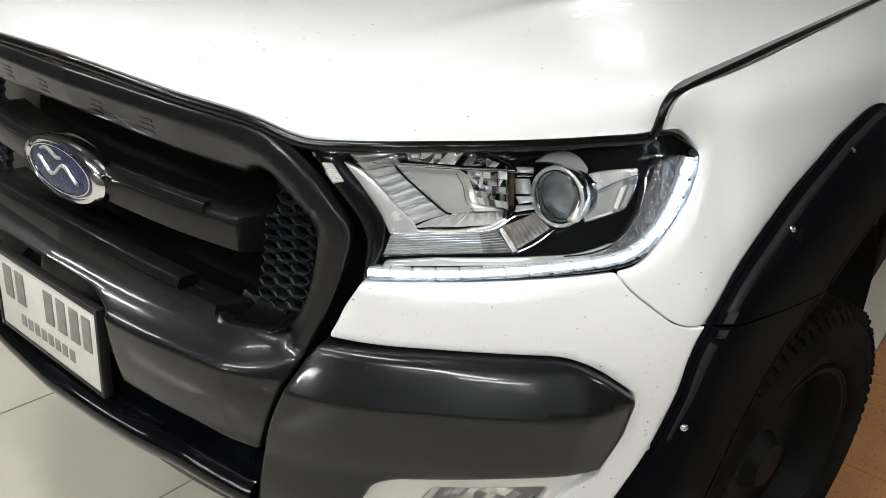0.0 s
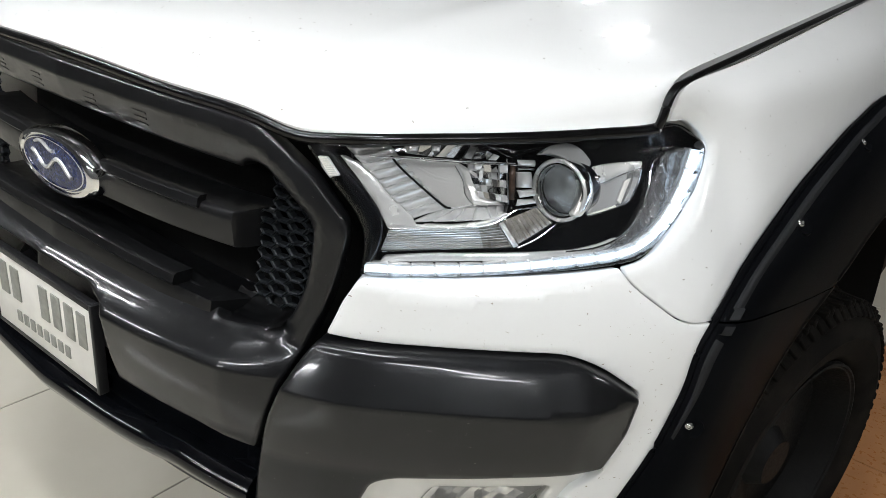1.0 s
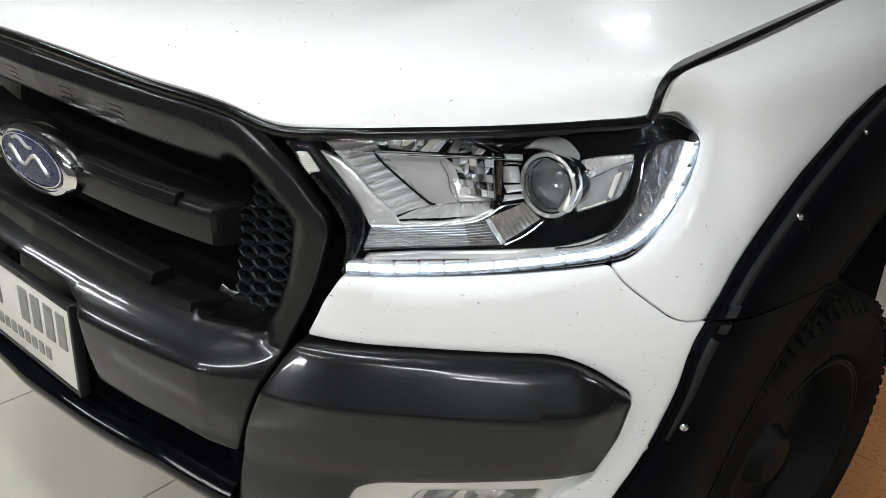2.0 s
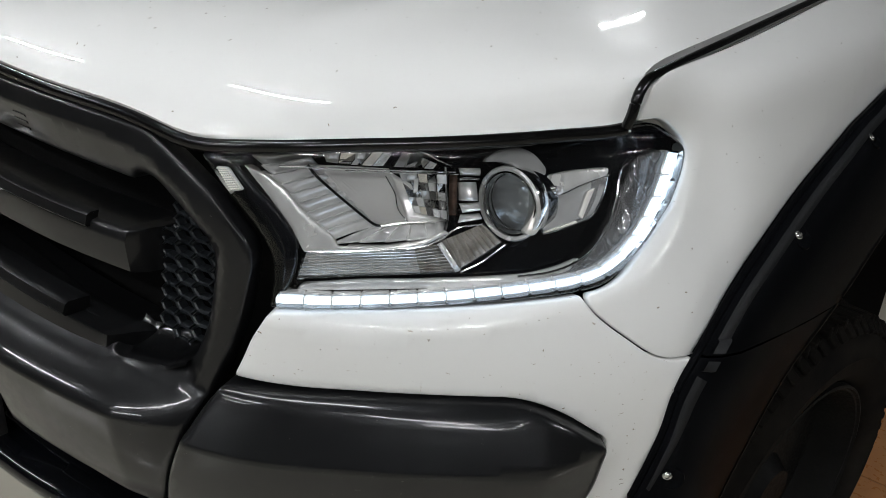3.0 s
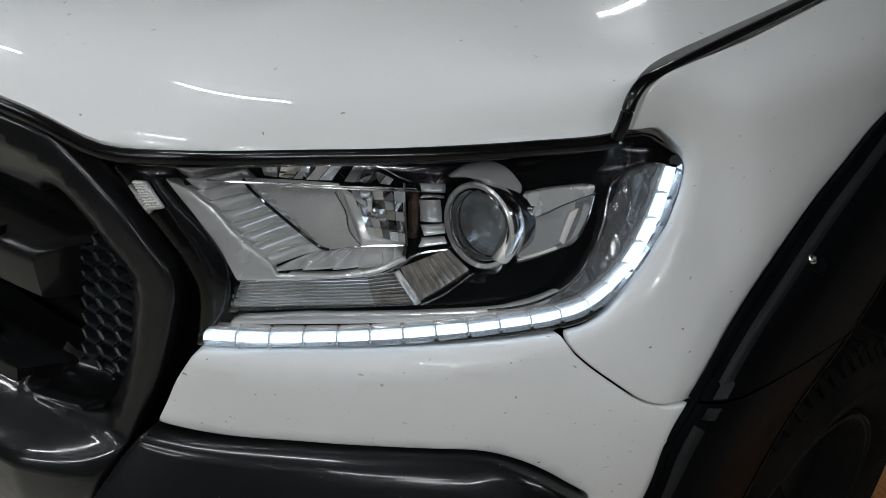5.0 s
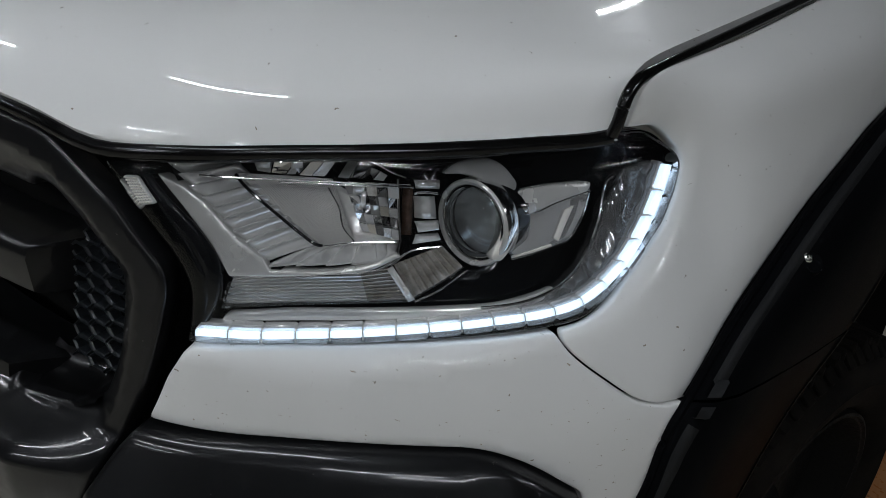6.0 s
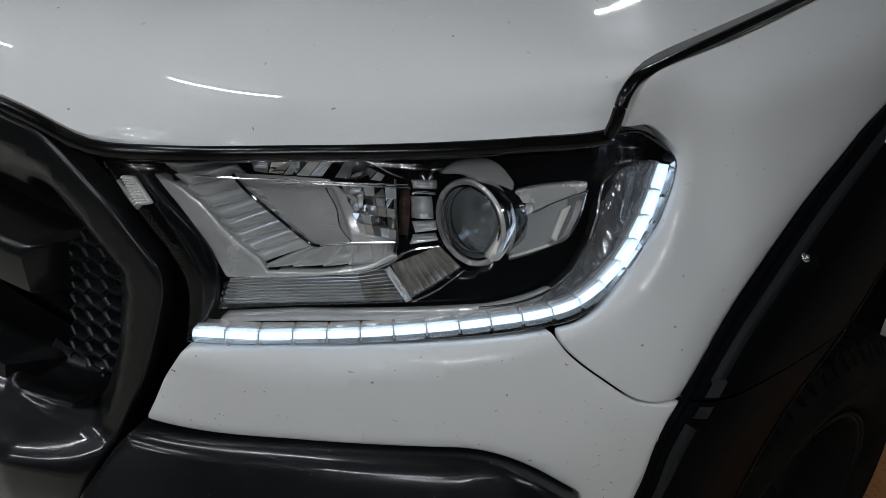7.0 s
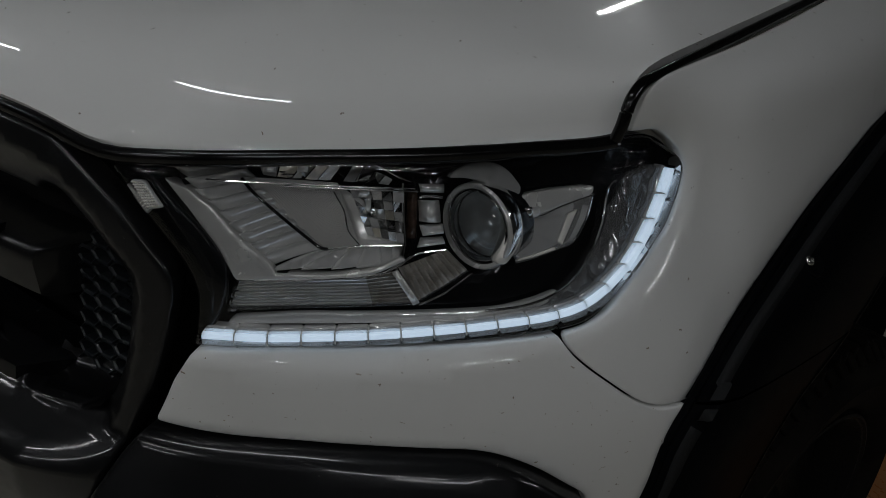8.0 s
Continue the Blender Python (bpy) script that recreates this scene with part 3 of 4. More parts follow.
def shelf_ring(s):
    back = max(0.0, (abs(s) - 1.30) / 0.16) * 0.085
    top = 0.858 - 0.018 * abs(s)
    return [(w, max(d, back)) for w, d in ((top - 0.004, -0.002), (top - 0.001, 0.001), (top, 0.006), (top + 0.004, 0.10), (0.79, 0.10), (0.79, 0.004))]


part("lower_shelf", ribbon(shelf_ring, -1.46, 1.46, 75), GUNMETAL, grille)


def pocket(sign):
    """The shiny scoop in the lower corner of the opening."""
    rows = []
    for f in np.linspace(0, 1, 18):
        s = 1.305 + 0.46 * f
        low = np.interp(s, [1.30, 1.36, 1.66, 1.77], [0.818, 0.8125, 0.8225, 0.838]) - 0.001
        rows.append([tuple(inset(sign * s, low + up, d + 0.004)[0]) for up, d in [(-0.004, -0.002), (0.0, 0.002), (0.0005, 0.012), (0.002, 0.022), (0.005, 0.032), (0.010, 0.042), (0.018, 0.051), (0.029, 0.058)]])
    bm = loft(rows)
    bmesh.ops.solidify(bm, geom=bm.faces, thickness=0.002)
    part("corner_scoop", bm, GUNMETAL, grille, "smooth glossy scoop")


def hex_mesh(sign):
    """A net of flat hexagonal cells behind the opening's corner."""
    region = rounded([(1.36, .832), (1.40, .90), (1.50, 1.0), (1.54, 1.03), (1.68, 1.03), (1.83, .98), (1.83, .945), (1.76, .87), (1.70, .832)], 0.005)
    wide, tall = 0.030, 0.0180
    bm = bmesh.new()
    a0 = region[:, 0].min()
    for i in range(8):
        for j in range(12):
            c = np.array([a0 + i * wide, 0.826 + (j + (i % 2) / 2) * tall])
            if not within(c[None], region)[0]:
                continue
            rings = []
            for k, d in ((1.0, 0.050), (0.88, 0.046), (0.76, 0.048), (0.74, 0.060), (1.0, 0.062)):
                ring = []
                for x, y in ((-.66, 0), (-.34, .5), (.34, .5), (.66, 0), (.34, -.5), (-.34, -.5)):
                    q = c + np.array([x * wide, y * tall]) * k * 1.01
                    ring.append(bm.verts.new(inset(sign * to_s(q[0]), q[1], d + 0.012 * (1 - min(1, (q[0] - a0) / 0.09)))[0]))
                rings.append(ring)
            for a, b in zip(rings, rings[1:]):
                for m in range(6):
                    bm.faces.new((a[m], a[(m + 1) % 6], b[(m + 1) % 6], b[m]))
    bmesh.ops.recalc_face_normals(bm, faces=bm.faces)
    part("mesh_insert", bm, MESH_BLACK, grille, "black hexagonal mesh insert", smooth=False)


for sign in (1, -1):
    pocket(sign)
    hex_mesh(sign)

# raised marks on the upper band, drawn as plain bars
for s0 in (-0.72, -0.28, 0.27, 0.70, 1.13):
    for k, w in enumerate((1.076, 1.067, 1.058)):
        part("raised_mark", ribbon(lambda s, w=w: [(w - 0.0016, 0.03), (w - 0.0012, (1.0892 - w) * 0.55 - 0.0012), (w + 0.0012, (1.0868 - w) * 0.55 - 0.0012), (w + 0.0016, 0.03)], s0 - 0.045 - 0.01 * k, s0 + 0.05 - 0.008 * k, 4), GUNMETAL, grille)


def badge():
    m = pose(0, 0.056, 0.946, 90, 0, 0)
    top = part("badge", turned([(0.0, -0.03), (0.125, -0.03), (0.126, -0.004), (0.118, 0.004), (0.106, 0.006), (0.103, 0.002), (0.0, 0.002)], m @ Matrix.Diagonal((1, 0.43, 1, 1)), 64), CHROME, grille, "oval badge with polished metal rim")
    part("badge_face", turned([(0.101, 0.001), (0.101, 0.0035), (0.06, 0.0055), (0.0, 0.006)], m @ Matrix.Diagonal((1, 0.41, 1, 1)), 64), BADGE_BLUE, top, "dark blue enamel oval")
    part("badge_line", turned([(0.0975, 0.0035), (0.0975, 0.006), (0.0945, 0.006), (0.0945, 0.0035)], m @ Matrix.Diagonal((1, 0.40, 1, 1)), 64), CHROME, top)
    wave = [m @ Vector((x, 0.011 * math.sin(x * 75) + x * 0.02, 0.0065)) for x in np.linspace(-0.062, 0.062, 32)]
    part("badge_mark", tube(wave, 0.0036, 8), SHEEN, top, "plain silver wave")
    cap = [m @ Vector((x, 0.026 + 0.005 * math.sin((x + 0.05) * 90), 0.0065)) for x in np.linspace(-0.05, 0.012, 18)]
    part("badge_mark", tube(cap, 0.003, 8), SHEEN, top, "plain silver wave")


badge()


def number_plate():
    plate = part("number_plate_holder", merged(box((-0.179, -0.002, 0.603), (-0.170, 0.016, 0.769), 0.002), box((0.170, -0.002, 0.603), (0.179, 0.016, 0.769), 0.002),
                                               box((-0.1705, -0.0018, 0.6035), (0.1705, 0.015, 0.611), 0.002), box((-0.1705, -0.0018, 0.757), (0.1705, 0.015, 0.7685), 0.002), box((-0.17, 0.006, 0.606), (0.17, 0.014, 0.76))),
                 BLACK_SATIN, truck, "black plastic number plate frame")
    part("plate_sheet", box((-0.17, 0.0, 0.61), (0.17, 0.005, 0.758), 0.002), PLATE_WHITE, plate, "white reflective plate, slightly dirty")
    for x0, x1 in ((-0.142, -0.112), (-0.098, -0.068), (0.004, 0.032), (0.046, 0.074), (0.088, 0.116), (0.128, 0.154)):
        part("plate_bar", box((x0, -0.0025, 0.678), (x1, 0.001, 0.742), 0.0015), INK, plate)
    for k in range(8):
        x = -0.092 + k * 0.024
        part("plate_bar", box((x, -0.002, 0.634), (x + 0.016, 0.001, 0.656), 0.001), INK, plate)
    # the dark recess round the plate
    part("plate_recess", panel(mirror([(0, .80), (.62, .78), (.70, .60), (0, .58)]), depth=0.06, skirt=0, step=0.03), BLACK_SATIN, truck, "black plastic recess behind the number plate")


number_plate()


def lip_ring(s):
    k = max(0.0, 1 - (s / 1.1) ** 2) * 0.008
    fall = 0.045 * max(0.0, abs(s) - 1.15)
    return [(w - fall, d) for w, d in ((0.66, 0.12), (0.62, 0.11), (0.602, 0.06), (0.594, 0.045), (0.588, 0.02), (0.580, -0.022 - k), (0.574, -0.029 - k), (0.562, -0.032 - k), (0.544, -0.026 - k), (0.51, 0.015), (0.51, 0.12))]


part("lower_lip", ribbon(lip_ring, -1.68, 1.68, 48), BLACK_GLOSS, truck, "gloss black lower bumper lip")
part("lower_valance", ribbon(lambda s: [(0.50, 0.05), (0.42, 0.06), (0.37, 0.10), (0.37, 0.14), (0.50, 0.14)], -4.9, 4.9, 60), BLACK_SATIN, truck, "black plastic lower valance")


def fog_lamp():
    hole = [(2.96, .55), (3.08, .588), (4.05, .594, .008), (3.94, .545), (3.8, .50), (3.0, .50)]
    lamp = part("fog_lamp", panel([(2.40, .50), (2.47, .56), (2.58, .612, .02), (2.95, .616), (3.68, .618), (4.40, .625), (4.22, .575), (4.0, .49), (2.6, .48)], [hole], depth=0.012, edge=0.006, skirt=0.05, step=0.014), SILVER, truck, "satin silver fog lamp surround")
    random.seed(8)
    rows = []
    for f in np.linspace(0, 1, 16):
        s = 2.98 + 1.02 * f
        rows.append([tuple(inset(s, w, 0.032 + 0.03 * math.sin(f * math.pi) * math.sin((w - 0.485) / 0.118 * math.pi) + random.uniform(0, 0.007))[0]) for w in np.linspace(0.49, 0.598, 9)])
    part("fog_reflector", loft(rows), REFLECTOR, lamp, "faceted chrome reflector", smooth=False)
    part("fog_lens", panel(hole, depth=0.022, edge=0.003, skirt=0.01, step=0.02), LENS, lamp, "clear lens")


fog_lamp()

# wheel arch flare: edge on the body and edge over the tyre
FLARE_LINE = [(4.6, .53), (4.8, .597), (5.05, .676), (5.24, .77), (5.31, .835), (5.545, .879), (6.10, .932), (6.7, .976), (7.11, 1.028), (7.37, 1.06), (7.67, 1.088), (8.1, 1.098), (8.6, 1.0), (8.85, .75)]
FLARE_BODY = skin([p[0] for p in FLARE_LINE], [p[1] for p in FLARE_LINE])
FLARE_OUT = outward([p[0] for p in FLARE_LINE], [p[1] for p in FLARE_LINE])
FLARE_LIP = [(1.0, .50, .34), (1.0, .56, .42), (1.008, .59, .52), (1.013, .64, .61), (1.018, .69, .67), (1.022, .73, .715), (1.03, .78, .765), (1.045, .86, .82), (1.05, .96, .845), (1.05, 1.05, .86), (1.05, 1.2, .875), (1.05, 1.38, .872),
             (1.04, 1.6, .78), (1.02, 1.72, .55)]
ACROSS = [(0.0, -0.02), (0.0, 0.004), (0.012, 0.011), (0.025, 0.013), (0.03, 0.0145), (0.075, 0.0235), (0.085, 0.025), (0.17, 0.0315), (0.3, 0.032), (0.5, 0.026), (0.7, 0.016), (0.88, 0.006), (0.95, 0.002), (0.985, -0.003), (1.0, -0.012), (1.0, -0.03)]


def flare_point(i, u, lift):
    a, b = spline(FLARE_BODY, [i])[0], spline(FLARE_LIP, [i])[0]
    way = spline(FLARE_OUT, [i])[0] * (1 - u) + np.array((1.0, 0, 0)) * u
    return a + (b - a) * u + way / np.linalg.norm(way) * lift


def flare():
    def seam(u):
        return 5.0 + 2.4 * u ** 1.1

    rows = [[tuple(flare_point(f * (seam(u) - 0.02), u, h)) for u, h in ACROSS] for f in np.linspace(0, 1, 30)]
    low = part("bumper_flare", loft(rows), FLARE_BLACK, truck, "matt black plastic wheel arch flare on the bumper", sharp=0.2)
    rows = [[tuple(flare_point(seam(u) + 0.02 + f * (12.98 - seam(u)), u, h)) for u, h in ACROSS] for f in np.linspace(0, 1, 40)]
    up = part("fender_flare", loft(rows), FLARE_BLACK, truck, "matt black plastic wheel arch flare on the fender", sharp=0.2)
    seal = [flare_point(i, 0.0, 0.004) for i in np.linspace(0, 13, 90)]
    part("flare_edge_seal", tube([tuple(p) for p in seal], 0.005, 8), FLARE_BLACK, truck, "black rubber edge trim")
    # lighter grey chamfer strips along the body and a dusty lip
    for owner, i0, i1, thin in ((low, 2.3, 4.62, True), (up, 5.36, 12.6, False)):
        rows = []
        for f in np.linspace(0, 1, 30):
            i = i0 + (i1 - i0) * f
            fade = 0.35 + 0.65 * min(1, f * 1.6) if thin else 1.0
            rows.append([tuple(flare_point(i, u, 0.0145 + (u - 0.03) * 0.2 + h)) for u, h in ((0.030, -0.002), (0.033, 0.0008), (0.033 + 0.041 * fade, 0.0008), (0.036 + 0.041 * fade, -0.002))])
        part("chamfer_strip", loft(rows), FLARE_GREY, owner, "lighter grey chamfer")
    for owner, i0, i1 in ((low, 0.0, 7.3), (up, 7.5, 12.9)):
        rows = [[tuple(flare_point(i0 + (i1 - i0) * f, u, h)) for u, h in ((0.93, 0.0045), (0.95, 0.0036), (0.983, -0.0015), (0.999, -0.0095))] for f in np.linspace(0, 1, 40)]
        part("flare_lip", loft(rows), FLARE_DUSTY, owner, "dusty rounded lip")
    # step beside the seam
    for k, f in ((-1, 4.96), (1, 5.04)):
        rows = [[tuple(flare_point(f + k * j * 1.4 + seam(u) - 5.0, u, 0.0125 + (u - 0.03) * 0.2 + h)) for u in (0.032, 0.055, 0.075)] for j, h in ((0.02, 0.006), (0.16, 0.006), (0.2, 0.0))]
        bm = loft(rows)
        part("flare_step", bm, FLARE_GREY, low if k < 0 else up)
    for place, way in (((0.997, 1.03, 1.060), (0.61, -0.14, 0.78)), ((0.995, 0.724, 0.981), (0.61, -0.29, 0.74)), ((0.976, 0.468, 0.722), (0.5, -0.86, 0.12))):
        m = Matrix.Translation(place) @ Vector(way).to_track_quat("Z", "Y").to_matrix().to_4x4()
        target = low if place[2] < 0.8 else up
        part("screw", turned([(0.0065, -0.006), (0.0065, 0.001), (0.0055, 0.003), (0.003, 0.0042), (0.0028, 0.0025), (0.0, 0.0025)], m, 20), STEEL, target, "bright steel screw head")
        # black disc set off to one side, in place of the screw's shadow
        part("screw_shade_disc", turned([(0.017, -0.004), (0.016, 0.0002), (0.0145, 0.0006), (0.013, -0.0006), (0.0, -0.0006)], m @ pose(0.006, -0.004, 0), 28), FLARE_BLACK, target)


flare()


def wheel():
    cx, cy, cz, big, half = 0.91, 1.0, 0.389, 0.385, 0.15
    m = Matrix.Translation((cx, cy, cz)) @ Matrix.Rotation(radians(-12), 4, "Z") @ Euler((0, radians(90), 0)).to_matrix().to_4x4()
    hub = tagged(new("front_wheel"), "black all-terrain tyre on a dark rim")
    hub.parent = truck
    profile = [(0.246, -half + 0.012), (0.26, -half), (0.30, -half - 0.012), (0.34, -half - 0.004), (0.368, -half + 0.018), (big - 0.012, -half + 0.04), (big - 0.012, half - 0.04), (0.368, half - 0.016), (0.35, half + 0.002),
               (0.33, half + 0.012), (0.315, half + 0.015), (0.308, half + 0.019), (0.30, half + 0.016), (0.275, half + 0.012), (0.262, half + 0.004), (0.25, half - 0.006), (0.244, half - 0.02)]
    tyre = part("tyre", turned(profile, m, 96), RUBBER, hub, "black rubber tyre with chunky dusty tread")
    rows = 76
    lugs = {}
    for i in range(rows):
        ang = 2 * math.pi * i / rows
        for k, (x, wide, lng) in enumerate(((-0.112, 0.058, 0.019), (-0.04, 0.056, 0.019), (0.04, 0.056, 0.019), (0.114, 0.06, 0.019))):
            a = ang + (k % 2) * math.pi / rows + 0.02 * math.sin(i * 2.3 + k)
            rot = m @ Matrix.Rotation(a, 4, "Z") @ Matrix.Translation((big - 0.004 - (0.008 if k in (0, 3) else 0), 0, x)) @ Matrix.Rotation(0.25 * (1 if k % 2 else -1), 4, "X")
            b = box((-0.012, -lng / 2, -wide / 2), (0.006, lng / 2, wide / 2), 0.0025, rot, 1)
            lugs.setdefault(k, []).append(b)
        rot = m @ Matrix.Rotation(ang, 4, "Z") @ Matrix.Translation((0.36, 0, half - 0.006)) @ Matrix.Rotation(0.75, 4, "Y")
        lugs.setdefault(4, []).append(box((-0.016, -0.009, -0.006), (0.012, 0.009, 0.006), 0.002, rot, 1))
    for group in lugs.values():
        tagged(part("tread", merged(*group), RUBBER, tyre, smooth=False), kind="stuff")
    part("rim", turned([(0.247, half - 0.008), (0.243, half), (0.234, half - 0.002), (0.222, half - 0.03), (0.208, half - 0.07), (0.17, half - 0.075), (0.07, half - 0.06), (0.05, half - 0.03), (0.0, half - 0.028)], m, 72), RIM_SHADED, hub, "steel rim coloured near-black for the shade inside the wheel")
    part("rim_edge", turned([(0.2445, half - 0.008), (0.2455, half + 0.002), (0.2405, half + 0.0035), (0.2375, half - 0.002)], m, 72), RIM_SHADED, hub)
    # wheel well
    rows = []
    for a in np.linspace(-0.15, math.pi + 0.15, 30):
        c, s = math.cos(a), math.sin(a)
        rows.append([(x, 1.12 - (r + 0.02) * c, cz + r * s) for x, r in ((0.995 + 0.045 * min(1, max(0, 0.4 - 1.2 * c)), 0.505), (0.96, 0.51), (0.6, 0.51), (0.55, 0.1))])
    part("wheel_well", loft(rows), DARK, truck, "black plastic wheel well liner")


wheel()
# the far side of the body, plain
for outline in ([(-5.12, 1.138), (-5.4, 1.2), (-6, 1.2), (-7, 1.2), (-8, 1.2), (-8.9, 1.2), (-8.9, .75), (-8.6, .99), (-8.1, 1.09), (-7.4, 1.05), (-6.7, .97), (-5.54, .878), (-5.3, .835), (-4.85, .60), (-4.5, .46), (-2.1, .46), (-2.06, .84), (-2.24, .92), (-4.41, .955), (-5.3, 1.02), (-5.9, 1.09)],):
    part("far_side_panel", panel(outline, step=0.03, skirt=0.02), WHITE, truck)
part("far_lamp_cover", panel([(-q[0], *q[1:]) for q in reversed(LAMP)], depth=0.004, step=0.03, skirt=0.02), BLACK_GLOSS, truck)

# rear of what is seen: plain flank and firewall close the body behind the arch
def lower_body():
    rows = []
    for y in np.linspace(1.82, 4.6, 12):
        half = [(0.93, 1.2), (0.975, 1.12), (1.0, 0.98), (1.0, 0.7), (0.97, 0.48), (0.9, 0.4)]
        rows.append([(x, y, z) for x, z in half] + [(-x, y, z) for x, z in reversed(half)])
    part("door_panels", loft(rows, closed=True, caps=True), WHITE, truck, "plain white body side behind the wheel")


lower_body()
part("tailgate", box((-0.93, 4.596, 0.42), (0.93, 4.63, 1.19), 0.02), WHITE, truck, "plain white tail panel")
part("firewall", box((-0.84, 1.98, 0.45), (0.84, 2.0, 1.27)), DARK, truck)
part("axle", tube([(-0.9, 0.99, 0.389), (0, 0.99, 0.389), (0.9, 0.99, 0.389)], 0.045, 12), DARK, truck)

# ---- headlight ----
headlight = part("headlight", panel(LAMP, depth=0.105, skirt=-0.095, edge=0.004, step=0.03), BLACK_GLOSS, truck, "clear-lensed headlight with chrome reflectors and a white light strip")


def lens_shape(s, w):
    """The lens rolls back towards its upper outer edge."""
    top = np.interp(s, [1.85, 3.5, 5.0, 5.9], [1.096, 1.116, 1.133, 1.125])
    return 0.012 * np.clip((w - top + 0.034) / 0.034, 0, 1) ** 2 * np.clip((s - 3.7) / 0.7, 0, 1)


part("lens", panel(LAMP, depth=0.0, edge=0.007, skirt=0.016, step=0.01, shape=lens_shape), LENS, headlight, "clear plastic lens with light scratches").visible_shadow = False

CAVITY = [(1.98, 1.100, .003), (2.06, 1.083, .004), (2.21, 1.0568), (2.36, 1.0262), (2.46, .9995, .01), (2.49, .991, .004), (3.03, .997), (3.28, 1.006), (3.44, 1.022, .006), (3.44, 1.094, .006), (3.36, 1.0995), (3.24, 1.107), (2.9, 1.109)]
MOUTH = [(2.12, 1.094, .004), (2.16, 1.079, .004), (2.42, 1.048), (2.70, 1.000, .004), (3.03, 1.0), (3.28, 1.009), (3.43, 1.024, .005), (3.43, 1.092, .005), (3.35, 1.0985), (3.24, 1.105), (2.9, 1.107)]
# black inner bezel with the reflector's opening
BEZEL_OUT = [(1.90, 1.088), (2.54, 1.105), (3.5, 1.112), (4.0, 1.117), (4.43, 1.125), (4.99, 1.140), (5.12, 1.145), (5.44, 1.138, .02), (5.66, 1.122, .015), (5.80, 1.108, .015), (5.81, 1.098, .01), (5.72, 1.0755), (5.50, 1.0455), (5.28, 1.0265), (5.0, 1.004), (4.80, .986, .02), (4.60, .973, .03), (4.38, .9675), (3.96, .961),
             (3.54, .9535), (2.79, .943), (2.30, .936, .004), (2.34, .966, .03), (2.33, .992, .03), (2.25, 1.018), (2.10, 1.049)]
WELL = [(3.50, 1.035), (3.56, 1.100), (3.75, 1.106), (3.98, 1.104, .02), (4.14, 1.075, .02), (4.14, 1.04, .02), (3.98, 1.012, .02), (3.75, 1.008)]
part("inner_bezel", panel(BEZEL_OUT, [CAVITY, WELL], depth=0.052, edge=0.004, skirt=0.03, step=0.014), BLACK_GLOSS, headlight, "gloss black inner bezel")
part("side_bezel", panel([(1.88, 1.088), (2.0, 1.092), (2.07, 1.075), (2.30, 1.040), (2.45, 1.008, .02), (2.42, .97), (2.36, .95), (2.31, .937), (2.27, .937, .003), (2.32, .966, .03), (2.29, .996, .03), (2.19, 1.027), (2.04, 1.061)], depth=0.021, edge=0.004, skirt=0.03, step=0.012), BLACK_GLOSS, headlight, "gloss black inner bezel")
FRAME = [(2.06, 1.0838, .003), (2.21, 1.0568), (2.36, 1.0262), (2.455, .9995), (2.48, .9912, .004), (3.03, .9972), (3.28, 1.006), (3.44, 1.0215), (3.41, 1.0245), (3.28, 1.0115), (3.03, 1.0022), (2.73, .9995, .002), (2.68, 1.0124, .003), (2.64, 1.0165, .003), (2.58, 1.0245, .003), (2.54, 1.029, .003),
         (2.49, 1.037, .003), (2.46, 1.041, .003), (2.42, 1.0488, .003), (2.39, 1.0535, .003), (2.34, 1.0626, .003), (2.30, 1.066, .003), (2.22, 1.0754, .003), (2.16, 1.0787, .003)]
part("reflector_frame", panel(FRAME, depth=0.027, edge=0.0018, skirt=0.02, step=0.007, shape=lambda s, w: 0.0012 * np.sin((s * 9 + w * 40))), SHEEN, headlight, "bright silver reflector frame")


def plate(name, corners, material, parent=None, bulge=0.0, thick=0.006, nu=6, nv=4, label="", smooth=True, cross=0.0):
    """A curved plate between four corners (s, w, depth), bottom left first, with its own thickness."""
    c = np.array(corners, float)
    us, vs = [0.0] + list(np.linspace(0, 1, nu)) + [1.0], [0.0] + list(np.linspace(0, 1, nv)) + [1.0]
    rows = []
    for i, v in enumerate(vs):
        line = []
        for j, u in enumerate(us):
            q = (c[0] * (1 - u) + c[1] * u) * (1 - v) + (c[3] * (1 - u) + c[2] * u) * v
            rim = i in (0, len(vs) - 1) or j in (0, len(us) - 1)
            d = q[2] - bulge * math.sin(v * math.pi) - cross * math.sin(u * math.pi) + (thick if rim else 0.0)
            line.append(tuple(inset(q[0], q[1], d)[0]))
        rows.append(line)
    return part(name, loft(rows), material, parent or headlight, label, smooth=smooth, sharp=0.9)


def along(points, f):
    """The point at fraction f of a line of points, by index."""
    p = np.array(points, float)
    x = f * (len(p) - 1)
    return np.array([np.interp(x, range(len(p)), p[:, k]) for k in range(2)])


def flutes(n, outer, inner, d0, d1, step, bulge):
    """A fan of overlapping chrome flutes between an outer and an inner line."""
    for k in range(n):
        o0, o1, i0, i1 = along(outer, k / n), along(outer, (k + 1.06) / n), along(inner, k / n), along(inner, (k + 1.06) / n)
        plate("reflector_flute", [(*o1, d0 + step), (*i1, d1 + step), (*i0, d1), (*o0, d0)], REFLECTOR, bulge=bulge, cross=-0.004, thick=0.014, nu=8, nv=7)


flutes(9, [(2.10, 1.0950), (2.70, 1.0045)], [(2.44, 1.107), (2.99, 1.021)], 0.033, 0.053, 0.011, 0.0022)
